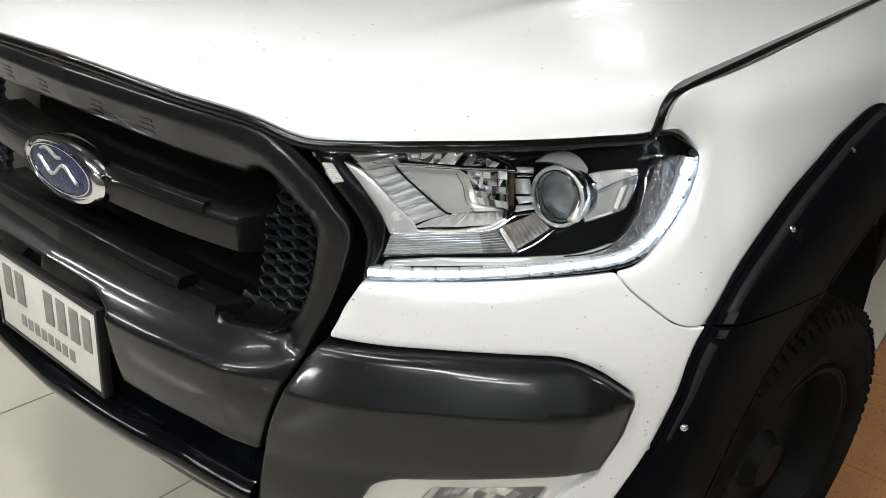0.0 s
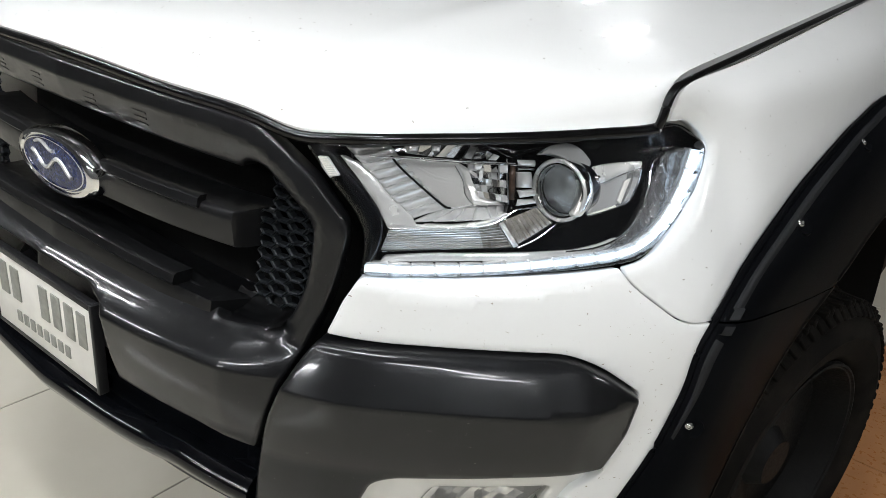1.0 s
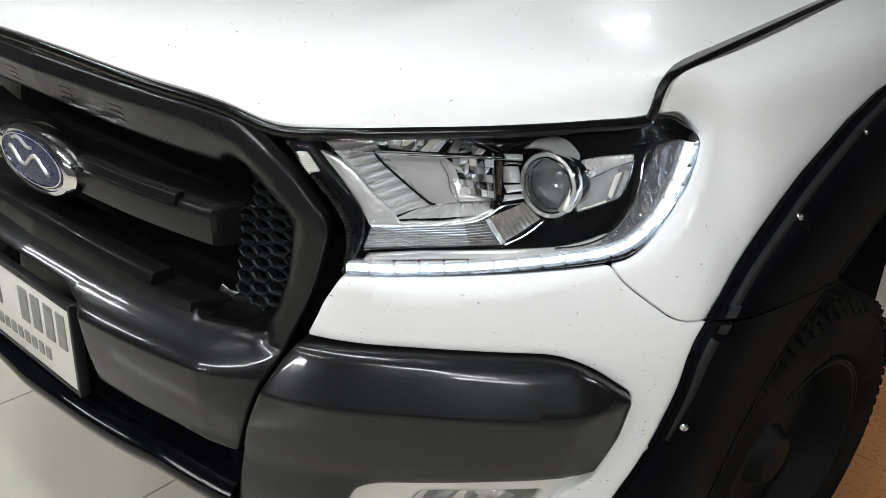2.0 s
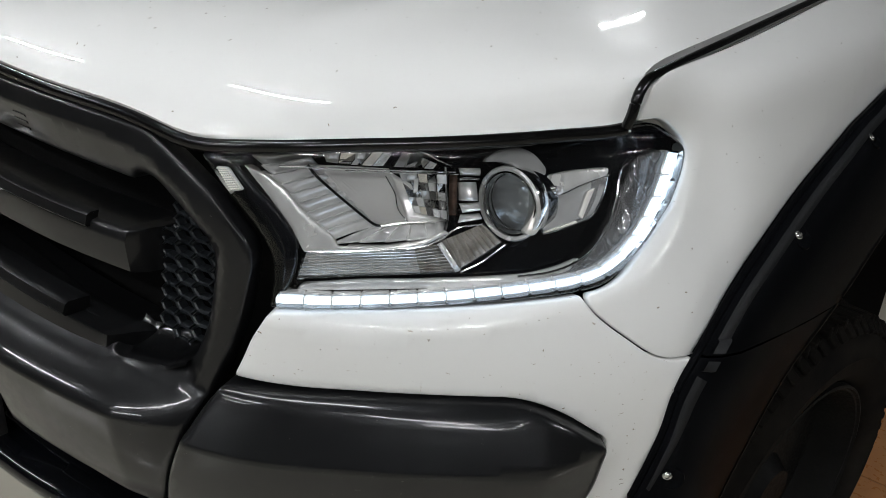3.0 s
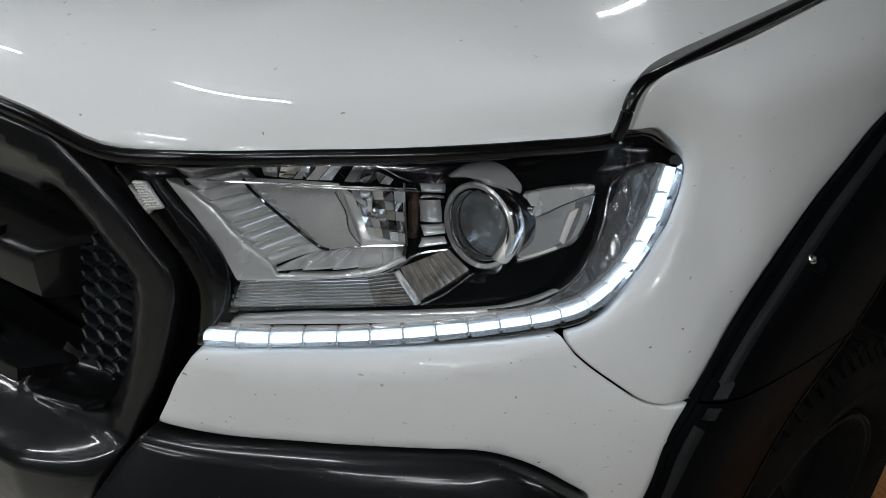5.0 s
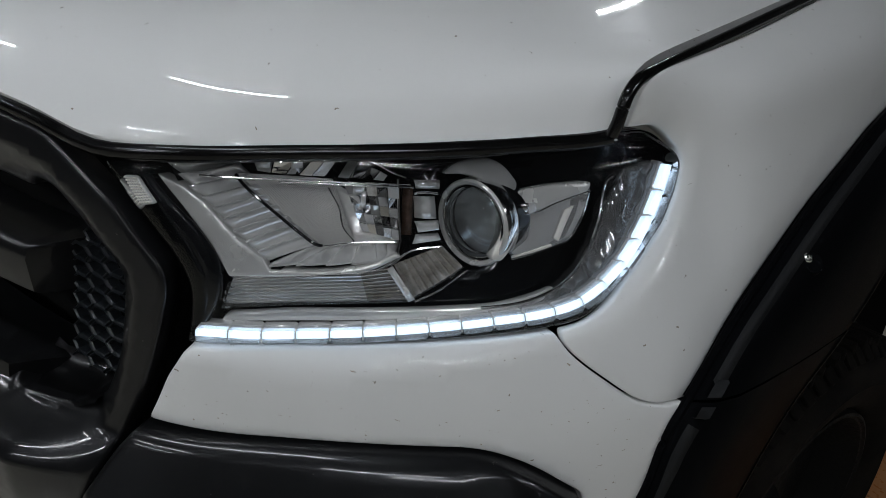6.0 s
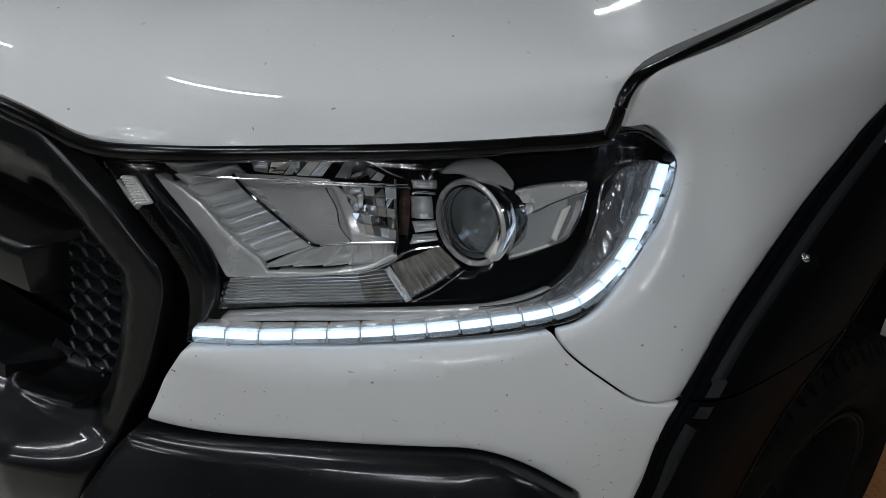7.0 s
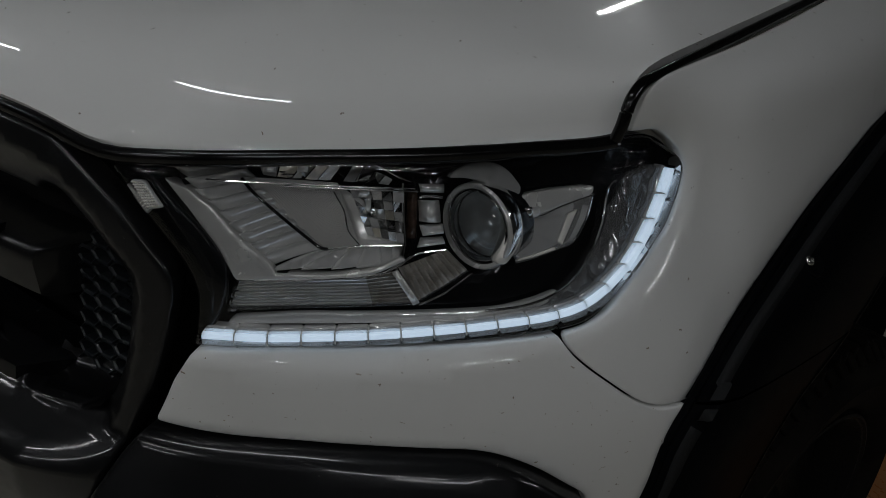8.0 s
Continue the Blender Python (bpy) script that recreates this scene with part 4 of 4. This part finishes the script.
flutes(6, [(2.71, 1.0018), (3.03, 1.0065), (3.31, 1.0129), (3.41, 1.0236)], [(2.98, 1.0215), (3.13, 1.025), (3.29, 1.0285), (3.44, 1.0321)], 0.033, 0.053, 0.009, 0.002)
# dark bowl behind the flutes
rows = []
loop = rounded(MOUTH, 0.006)
mid = loop.mean(0)
for k, d in ((1.0, 0.034), (0.99, 0.08), (0.85, 0.098), (0.4, 0.1), (0.02, 0.1)):
    ring = mid + (loop - mid) * k
    rows.append([tuple(p) for p in inset(to_s(ring[:, 0]), ring[:, 1], np.full(len(ring), d))])
part("reflector_bowl", loft(rows, closed=True), BLACK_GLOSS, headlight, "dark back of the reflector")


def wire(name, points, d, r, material, label=""):
    p = spline(points, np.linspace(0, len(points) - 1, 30))
    return part(name, tube([tuple(q) for q in inset(p[:, 0], p[:, 1], np.full(30, d))], r, 6), material, headlight, label)


def facets():
    """Mirror facets: a curved grid beside the bulb and an arched row along the top."""
    random.seed(4)
    bl, br, tr, tl = [np.array(p) for p in ((3.22, 1.040), (3.425, 1.036), (3.405, 1.0835), (3.10, 1.082))]

    def at(u, v):
        return (bl * (1 - u) + br * u) * (1 - v) + (tl * (1 - u) + tr * u) * v

    n = 5
    for i in range(n):
        for j in range(n):
            e = 0.015
            quad = [at((i + e) / n, (j + e) / n), at((i + 1 - e) / n, (j + e) / n), at((i + 1 - e) / n, (j + 1 - e) / n), at((i + e) / n, (j + 1 - e) / n)]
            d = 0.06 - 0.022 * ((i + 0.5) / n) ** 2 - 0.010 * ((j - 2) / 2) ** 2
            t1, t2 = random.uniform(-0.006, 0.006), random.uniform(-0.005, 0.005)
            plate("reflector_facet", [(*q, d + t1 * (k in (1, 2)) + t2 * (k in (2, 3))) for k, q in enumerate(quad)], CHROME if (i * 3 + j) % 4 else REFLECTOR, thick=0.012, nu=2, nv=2, smooth=False)
    upper = [(2.58, 1.1040), (2.87, 1.1050), (3.02, 1.1068), (3.15, 1.1052), (3.29, 1.0975), (3.38, 1.0915)]
    lower = [(2.62, 1.0915), (2.80, 1.0885), (2.95, 1.0885), (3.10, 1.0888), (3.25, 1.0888), (3.38, 1.0888)]
    n = 11
    for i in range(n):
        if i == 5:
            continue
        a0, a1, b0, b1 = along(lower, (i + 0.04) / n), along(lower, (i + 0.96) / n), along(upper, (i + 0.04) / n), along(upper, (i + 0.96) / n)
        t1, t2 = random.uniform(-0.012, 0.012), random.uniform(-0.012, 0.012)
        plate("reflector_facet", [(*q, 0.046 + t1 * (k in (1, 2)) + t2 * (k in (2, 3))) for k, q in enumerate((a0, a1, b1, b0))], CHROME if i % 3 else REFLECTOR, thick=0.02, nu=2, nv=2, smooth=False)
    for s, w, hs, hw, d in ((3.185, 1.080, 0.03, 0.0045, 0.042), (3.215, 1.070, 0.014, 0.008, 0.044), (2.66, 1.099, 0.035, 0.004, 0.036), (2.84, 1.100, 0.03, 0.0045, 0.036)):
        plate("reflector_facet", [(s - hs, w - hw, d), (s + hs, w - hw, d), (s + hs, w + hw, d - 0.004), (s - hs, w + hw, d - 0.004)], REFLECTOR, bulge=0.002, nu=4, nv=4)


facets()


def fine_ribs(name, count, corners, d, material, tall=0.0015, across=False, smooth=True):
    """A plate of fine parallel ribs, within four corners (s, w), bottom left first."""
    a, b, c, e = [np.array(p) for p in corners]
    rows = []
    m = count * 4
    for i in range(m + 1):
        f = i / m
        wave = tall * (1.0, 0.3, -0.6, -1.0)[i % 4]
        line = []
        for u in np.linspace(0, 1, 14):
            p = (a + (b - a) * f) * (1 - u) + (e + (c - e) * f) * u if across else (a + (e - a) * f) * (1 - u) + (b + (c - b) * f) * u
            line.append(tuple(inset(p[0], p[1], d + wave)[0]))
        rows.append(line)
    bm = loft(rows)
    bmesh.ops.recalc_face_normals(bm, faces=bm.faces)
    return part(name, bm, material, headlight, smooth=smooth)


tagged(fine_ribs("diffuser", 46, [(2.99, 1.0222), (3.175, 1.0287), (3.03, 1.086), (2.50, 1.088)], 0.056, DIFFUSER, 0.0006, True), "finely ribbed silver reflector face")
plate("diffuser_side", [(3.17, 1.0285, 0.057), (3.43, 1.0328, 0.050), (3.30, 1.062, 0.062), (3.02, 1.084, 0.056)], DIFFUSER, bulge=-0.006, nu=8, nv=8, label="smooth silver reflector face")
wire("chrome_line", [(3.01, 1.078), (3.08, 1.060), (3.11, 1.042), (3.18, 1.029)], 0.053, 0.0009, CHROME, "thin bright ridge")
wire("dark_step", [(2.49, 1.0874), (2.57, 1.074), (2.74, 1.0517), (2.90, 1.0309), (2.96, 1.0238), (3.0, 1.0228)], 0.051, 0.0016, BLACK_GLOSS, "dark step line")
wire("chrome_line", [(3.0, 1.0225), (3.18, 1.0285), (3.43, 1.0325)], 0.05, 0.0009, CHROME, "thin bright ridge")
wire("chrome_line", [(2.30, 1.0860), (3.0, 1.0852), (3.47, 1.0870)], 0.03, 0.0010, CHROME, "thin bright ledge")
wire("chrome_line", [(2.75, 1.0828), (3.1, 1.0832), (3.49, 1.0848)], 0.031, 0.0008, CHROME, "thin bright ledge")
wire("chrome_line", [(3.40, 1.0915), (3.41, 1.0662), (3.43, 1.0345)], 0.03, 0.0013, CHROME, "thin bright ledge")
wire("chrome_line", [(2.86, 1.1085), (3.10, 1.1105), (3.25, 1.1061), (3.36, 1.0975), (3.44, 1.0930)], 0.03, 0.0009, CHROME, "thin bright ledge")
wire("chrome_line", [(2.50, .9925), (2.9, .9965), (3.27, 1.0055), (3.42, 1.0200)], 0.0255, 0.0009, CHROME, "thin bright ledge")

# indicator: ribbed lens over a silver back
tagged(fine_ribs("indicator_lens", 20, [(2.42, .9580), (3.49, .9780), (3.37, 1.0065), (2.49, .9870)], 0.031, RIBBED, 0.0004, smooth=False), "ribbed clear indicator lens")
tagged(fine_ribs("indicator_back", 9, [(2.41, .9575), (3.27, .9735), (3.22, 1.0020), (2.49, .9875)], 0.042, REFLECTOR, 0.0010, smooth=False), "ribbed silver indicator reflector")
tagged(fine_ribs("indicator_back", 9, [(3.27, .9735), (3.49, .9776), (3.37, 1.0080), (3.22, 1.0020)], 0.043, AMBER, 0.0010, smooth=False), "amber-tinted ribbed indicator reflector")
tagged(fine_ribs("indicator_end", 12, [(3.50, .9800), (3.80, 1.0141), (3.67, 1.0330), (3.40, 1.0125)], 0.030, RIBBED, 0.0005, True, False), "ribbed clear indicator lens")
tagged(fine_ribs("indicator_back", 9, [(3.50, .9795), (3.80, 1.0138), (3.67, 1.0332), (3.40, 1.0122)], 0.040, AMBER, 0.0014, True, False), "ribbed silver indicator reflector")
for i in range(4):
    f = i / 4
    plate("indicator_prism", [(2.425 + 0.012 * i, .9590 + 0.007 * i, 0.026), (2.475 + 0.012 * i, .9600 + 0.007 * i, 0.026), (2.478 + 0.012 * i, .9640 + 0.007 * i, 0.026), (2.428 + 0.012 * i, .9630 + 0.007 * i, 0.026)], RIBBED, bulge=0.0015, nu=3, nv=4)
plate("indicator_divider", [(3.487, .9785, 0.028), (3.52, .9815, 0.028), (3.395, 1.0115, 0.027), (3.365, 1.0085, 0.027)], SHEEN, bulge=0.001, nu=3, nv=5)
wire("chrome_line", [(3.52, .9790), (3.66, .9920), (3.82, 1.0120)], 0.03, 0.0009, CHROME, "thin bright ledge")
wire("chrome_line", [(3.38, 1.0125), (3.49, 1.0275), (3.66, 1.0335)], 0.028, 0.0011, CHROME, "thin bright ledge")


def projector():
    c = spot(3.885, 1.0565, 0.036)
    m = Matrix.Translation(c) @ Euler((radians(90), 0, radians(-3))).to_matrix().to_4x4()
    part("projector_ring", turned([(0.0440, -0.012), (0.0448, -0.008), (0.0448, 0.002), (0.0442, 0.0058), (0.0425, 0.0075), (0.0418, 0.0072), (0.0395, 0.0050), (0.0384, 0.0048), (0.0374, 0.0030), (0.0370, -0.008)], m, 64), CHROME, headlight, "polished chrome projector ring")
    part("projector_face", turned([(0.0444, 0.0052), (0.0440, 0.0068), (0.0424, 0.0082), (0.0392, 0.0066), (0.0388, 0.0050)], m, 64), SHEEN, headlight, "bright front face of the ring")
    part("projector_housing", turned([(0.0440, -0.03), (0.0436, -0.010)], m, 48), BLACK_GLOSS, headlight, "black projector housing")
    part("projector_barrel", turned([(0.0376, 0.002), (0.0362, -0.010), (0.0355, -0.05), (0.0, -0.052)], m, 48), BLACK_GLOSS, headlight, "black projector barrel")
    part("projector_inner_ring", turned([(0.0362, -0.004), (0.0362, 0.0042), (0.0352, 0.0048), (0.0345, 0.003), (0.0342, -0.004)], m, 64), CHROME, headlight)
    part("projector_bowl", turned([(0.0335, -0.006), (0.031, -0.022), (0.024, -0.038), (0.012, -0.046), (0.0, -0.047)], m, 40), REFLECTOR, headlight, "chrome bowl behind the projector lens")
    dome = [(0.0340 * math.cos(a), -0.004 + 0.022 * math.sin(a)) for a in np.linspace(0, math.pi / 2, 16)]
    part("projector_lens", turned(dome, m, 48), GLASS, headlight, "thick glass projector lens")
    part("projector_cowl", panel([(3.64, 1.098), (3.742, 1.111), (3.93, 1.1165, .01), (4.055, 1.110, .01), (4.168, 1.092), (4.145, 1.084), (4.045, 1.075), (3.96, 1.0845), (3.89, 1.0955), (3.76, 1.1)], depth=0.018,
                                  edge=0.002, skirt=0.02, step=0.008, shape=lambda s, w: 0.006 * np.clip((w - 1.09) / 0.025, 0, 1) ** 2), COWL, headlight, "hazy translucent cowl round the projector")
    part("projector_tab", panel([(4.018, 1.072), (4.102, 1.064, .002), (4.088, 1.033), (4.012, 1.022, .004), (3.935, 1.0243), (4.005, 1.0438), (4.029, 1.06)], depth=0.010, edge=0.0015, skirt=0.02, step=0.006), TAB, headlight, "flat silver tab of the projector ring")
    # chrome boxes between reflector and projector
    plate("brown_block", [(3.44, 1.0400, 0.046), (3.50, 1.0410, 0.046), (3.495, 1.0850, 0.044), (3.425, 1.0845, 0.044)], SMOKE, bulge=0.0, cross=0.004, label="dark brownish plastic block")
    plate("chrome_block", [(3.51, 1.0840, 0.038), (3.65, 1.0845, 0.040), (3.65, 1.0925, 0.040), (3.495, 1.0915, 0.036)], REFLECTOR, bulge=0.003, cross=0.003)
    plate("chrome_block", [(3.51, 1.0570, 0.044), (3.635, 1.0575, 0.040), (3.625, 1.0775, 0.044), (3.50, 1.0765, 0.046)], REFLECTOR, bulge=0.003, cross=0.008, nu=10)
    plate("chrome_block", [(3.53, 1.0440, 0.036), (3.65, 1.0480, 0.034), (3.65, 1.0560, 0.042), (3.51, 1.0535, 0.042)], REFLECTOR, bulge=0.002)
    plate("chrome_block", [(3.50, 1.0330, 0.036), (3.66, 1.0385, 0.034), (3.65, 1.0440, 0.042), (3.52, 1.0415, 0.042)], REFLECTOR, bulge=0.002)
    wire("chrome_line", [(3.50, 1.0795), (3.56, 1.0810), (3.64, 1.0805)], 0.036, 0.0012, CHROME, "thin bright ledge")


projector()

part("arm", panel([(4.05, 1.0767), (4.162, 1.0857), (4.50, 1.0904), (4.895, 1.090, .004), (4.875, 1.081), (4.497, 1.072), (4.305, 1.0653), (4.13, 1.0646)], depth=0.017, edge=0.002, skirt=0.02, step=0.007, shape=lambda s, w: 0.10 * (w - 1.078)), SHEEN, headlight, "silver arm beside the projector")
for i in range(3):
    s0 = 4.09 + 0.07 * i
    plate("arm_facet", [(s0 + 0.02, 1.0640, 0.013 + 0.003 * (i % 2)), (s0 + 0.085, 1.0645, 0.015), (s0 + 0.07, 1.0742, 0.015 - 0.004 * (i % 2)), (s0, 1.0735, 0.014)], CHROME if i % 2 else REFLECTOR, bulge=0.002, nu=4, nv=4)
wire("chrome_line", [(4.12, 1.0640), (4.31, 1.0650), (4.50, 1.0717), (4.87, 1.0808)], 0.015, 0.0010, CHROME, "thin bright ledge")
wire("chrome_line", [(4.10, 1.0235), (4.46, 1.0318), (4.63, 1.0372), (4.78, 1.0566), (4.86, 1.078)], 0.017, 0.0009, CHROME, "thin bright ledge")
WINDOW = [(4.11, 1.0626), (4.305, 1.0645), (4.875, 1.0800, .004), (4.785, 1.0562), (4.64, 1.0367, .006), (4.465, 1.0312), (4.10, 1.0225)]
part("arm_window", panel(WINDOW, depth=0.018, edge=0.002, skirt=0.012, step=0.008), FROST, headlight, "frosted clear window in the arm")
part("arm_back", panel([(4.12, 1.061), (4.305, 1.063), (4.85, 1.0775), (4.77, 1.0562), (4.63, 1.038, .006), (4.465, 1.033), (4.12, 1.0245)], depth=0.027, edge=0.003, skirt=0.012, step=0.008, shape=lambda s, w: 0.03 * np.clip(s - 4.3, 0, 1) + 0.10 * (w - 1.05)), SILVER, headlight)
part("arm_pipe", panel([(4.47, 1.039, .001), (4.597, 1.064, .001), (4.697, 1.0673, .001), (4.513, 1.0352, .001)], depth=0.0165, edge=0.001, skirt=0.006, step=0.005), PLATE_WHITE, headlight, "white light pipe")
part("arm_pipe", panel([(4.12, 1.0265, .001), (4.44, 1.0345, .001), (4.45, 1.0320, .001), (4.11, 1.0238, .001)], depth=0.0165, edge=0.001, skirt=0.006, step=0.005), PLATE_WHITE, headlight, "white light pipe")

# clear corner guide over a rippled chrome back
GUIDE = [(5.25, 1.0795), (5.36, 1.098, .008), (5.66, 1.104, .006), (5.83, 1.100, .006), (5.72, 1.0745), (5.5, 1.0455), (5.2, 1.0215), (4.9, .9985), (4.62, .9845, .02), (4.32, .977), (4.1, .974, .002), (4.35, .986), (4.6, .999, .02), (4.80, 1.017, .02), (5.0, 1.0425), (5.15, 1.0700)]
part("corner_guide", panel(GUIDE, depth=0.022, edge=0.002, skirt=0.006, step=0.008), CLEAR, headlight, "clear plastic corner light guide")
part("corner_back", panel(GUIDE, depth=0.030, edge=0.003, skirt=0.012, step=0.006, shape=lambda s, w: 0.004 * np.sin(s * 26 + np.sin(w * 120)) * np.sin(w * 95 + s * 4)), DARK_CHROME, headlight, "rippled chrome behind the corner guide")
wire("corner_rib", [(5.20, 1.0920), (5.10, 1.0846), (4.99, 1.0486), (4.80, 1.0187), (4.55, .9965), (4.22, .9824), (3.9, .9765)], 0.026, 0.0014, CHROME, "curved chrome rib")
wire("corner_rib", [(5.27, 1.094), (5.25, 1.078), (5.30, 1.066), (5.24, 1.052), (5.28, 1.046)], 0.021, 0.0012, CHROME, "curved chrome rib")
part("corner_shelf", panel([(2.45, .952), (2.9, .962), (3.55, .972), (4.0, .979), (4.3, .988), (4.5, .995), (4.4, .983), (4.1, .970), (3.55, .962), (2.9, .951), (2.4, .944)], depth=0.03, edge=0.002, skirt=0.01, step=0.008), REFLECTOR, headlight, "chrome ledge above the light strip")

# light strip: cells along a path under and beside the lamp
STRIP = [(2.29, .9362), (2.45, .938), (2.75, .940), (3.1, .9455), (3.4, .952), (3.69, .9592), (4.02, .9667), (4.35, .972), (4.64, .979), (4.94, .995), (5.28, 1.0225), (5.57, 1.055), (5.79, 1.089), (5.835, 1.099)]


def light_strip():
    path = curve(STRIP, 20)
    p = np.stack([to_a(path[:, 0]), path[:, 1]], 1)
    run = np.concatenate([[0], np.cumsum(np.linalg.norm(np.diff(p, axis=0), axis=1))])
    n = 18

    def at(f):
        r = f * run[-1]
        q = np.array([np.interp(r, run, p[:, 0]), np.interp(r, run, p[:, 1])])
        e = 0.002
        t = np.array([np.interp(r + e, run, p[:, 0]) - np.interp(r - e, run, p[:, 0]), np.interp(r + e, run, p[:, 1]) - np.interp(r - e, run, p[:, 1])])
        t = t / np.linalg.norm(t)
        return q, np.array([-t[1], t[0]])

    def block(f0, f1, half, d0, d1, cut):
        rows = []
        for f, k in ((f0, 0.8), (f0 + (f1 - f0) * 0.06, 1.0), ((f0 + f1) / 2, 1.0), (f1 - (f1 - f0) * 0.06, 1.0), (f1, 0.8)):
            q, nn = at(f)
            rows.append([tuple(inset(to_s(x[0]), x[1], d)[0]) for x, d in ((q - nn * half * k, d0 + cut), (q - nn * half * k * 0.7, d0), (q + nn * half * k * 0.7, d0), (q + nn * half * k, d0 + cut), (q + nn * half * k, d1), (q - nn * half * k, d1))])
        return loft(rows, closed=True, caps=True)

    strip = part("light_strip", merged(*[block(k / n, (k + 1) / n, 0.0078, 0.0195, 0.032, 0.002) for k in range(n)]), REFLECTOR, headlight, "white light strip along the lamp's lower edge")
    for k in range(n):
        part("led_cell", block((k + 0.05) / n, (k + 0.95) / n, 0.0070, 0.0045, 0.0185, 0.003), CLEAR, headlight)
        part("led", block((k + 0.03) / n, (k + 0.97) / n, 0.0032, 0.0115, 0.0165, 0.0015), LED, headlight)
        part("cell_divider", block((k - 0.025) / n, (k + 0.025) / n, 0.0058, 0.008, 0.019, 0.003), TAB, headlight)


light_strip()
reflex = part("side_reflector", panel([(1.925, 1.078, .003), (1.995, 1.0795, .003), (2.095, 1.057, .003), (2.015, 1.053, .003)], depth=0.013, edge=0.0015, skirt=0.004, step=0.006), DIFFUSER, headlight, "white honeycomb side reflector")
for i in range(5):
    for j in range(10):
        u, v = (i + 0.5) / 5, (j + 0.5) / 10
        q = (np.array((2.018, 1.0545)) * (1 - u) + np.array((2.088, 1.0578)) * u) * (1 - v) + (np.array((1.932, 1.0772)) * (1 - u) + np.array((1.99, 1.0785)) * u) * v
        plate("reflex_bead", [(q[0] - 0.0055, q[1] - 0.0008, 0.012), (q[0] + 0.0055, q[1] - 0.0006, 0.012), (q[0] + 0.004, q[1] + 0.001, 0.012), (q[0] - 0.007, q[1] + 0.0008, 0.012)], PLATE_WHITE, reflex, bulge=0.0008, thick=0.002, nu=3, nv=3)


# ---- floor tiles ----
def tiles():
    size, gap = 0.6, 0.0025
    x0, x1, y0, y1 = ROOM
    bm = box((gap, gap, -0.004), (size - gap, size - gap, 0.0), 0.001, None, 1)
    first = part("tile", bm, TILE, floor)
    warm = first.data.copy()
    warm.materials[0] = TERRACOTTA
    spots = []
    for i in range(-9, 13):
        for j in range(-12, 12):
            x, y = -0.77 + i * size, -0.05 + j * size
            if x0 <= x and x + size <= x1 and y0 <= y and y + size <= y1:
                spots.append((x, y))
    for k, (x, y) in enumerate(spots):
        ob = first if k == 0 else new("tile", first.data)
        if 1.0 < x < 1.6 and 1.1 < y < 6.0:
            ob.data = warm
        ob.parent = floor
        ob.location = (x, y, 0)


tiles()
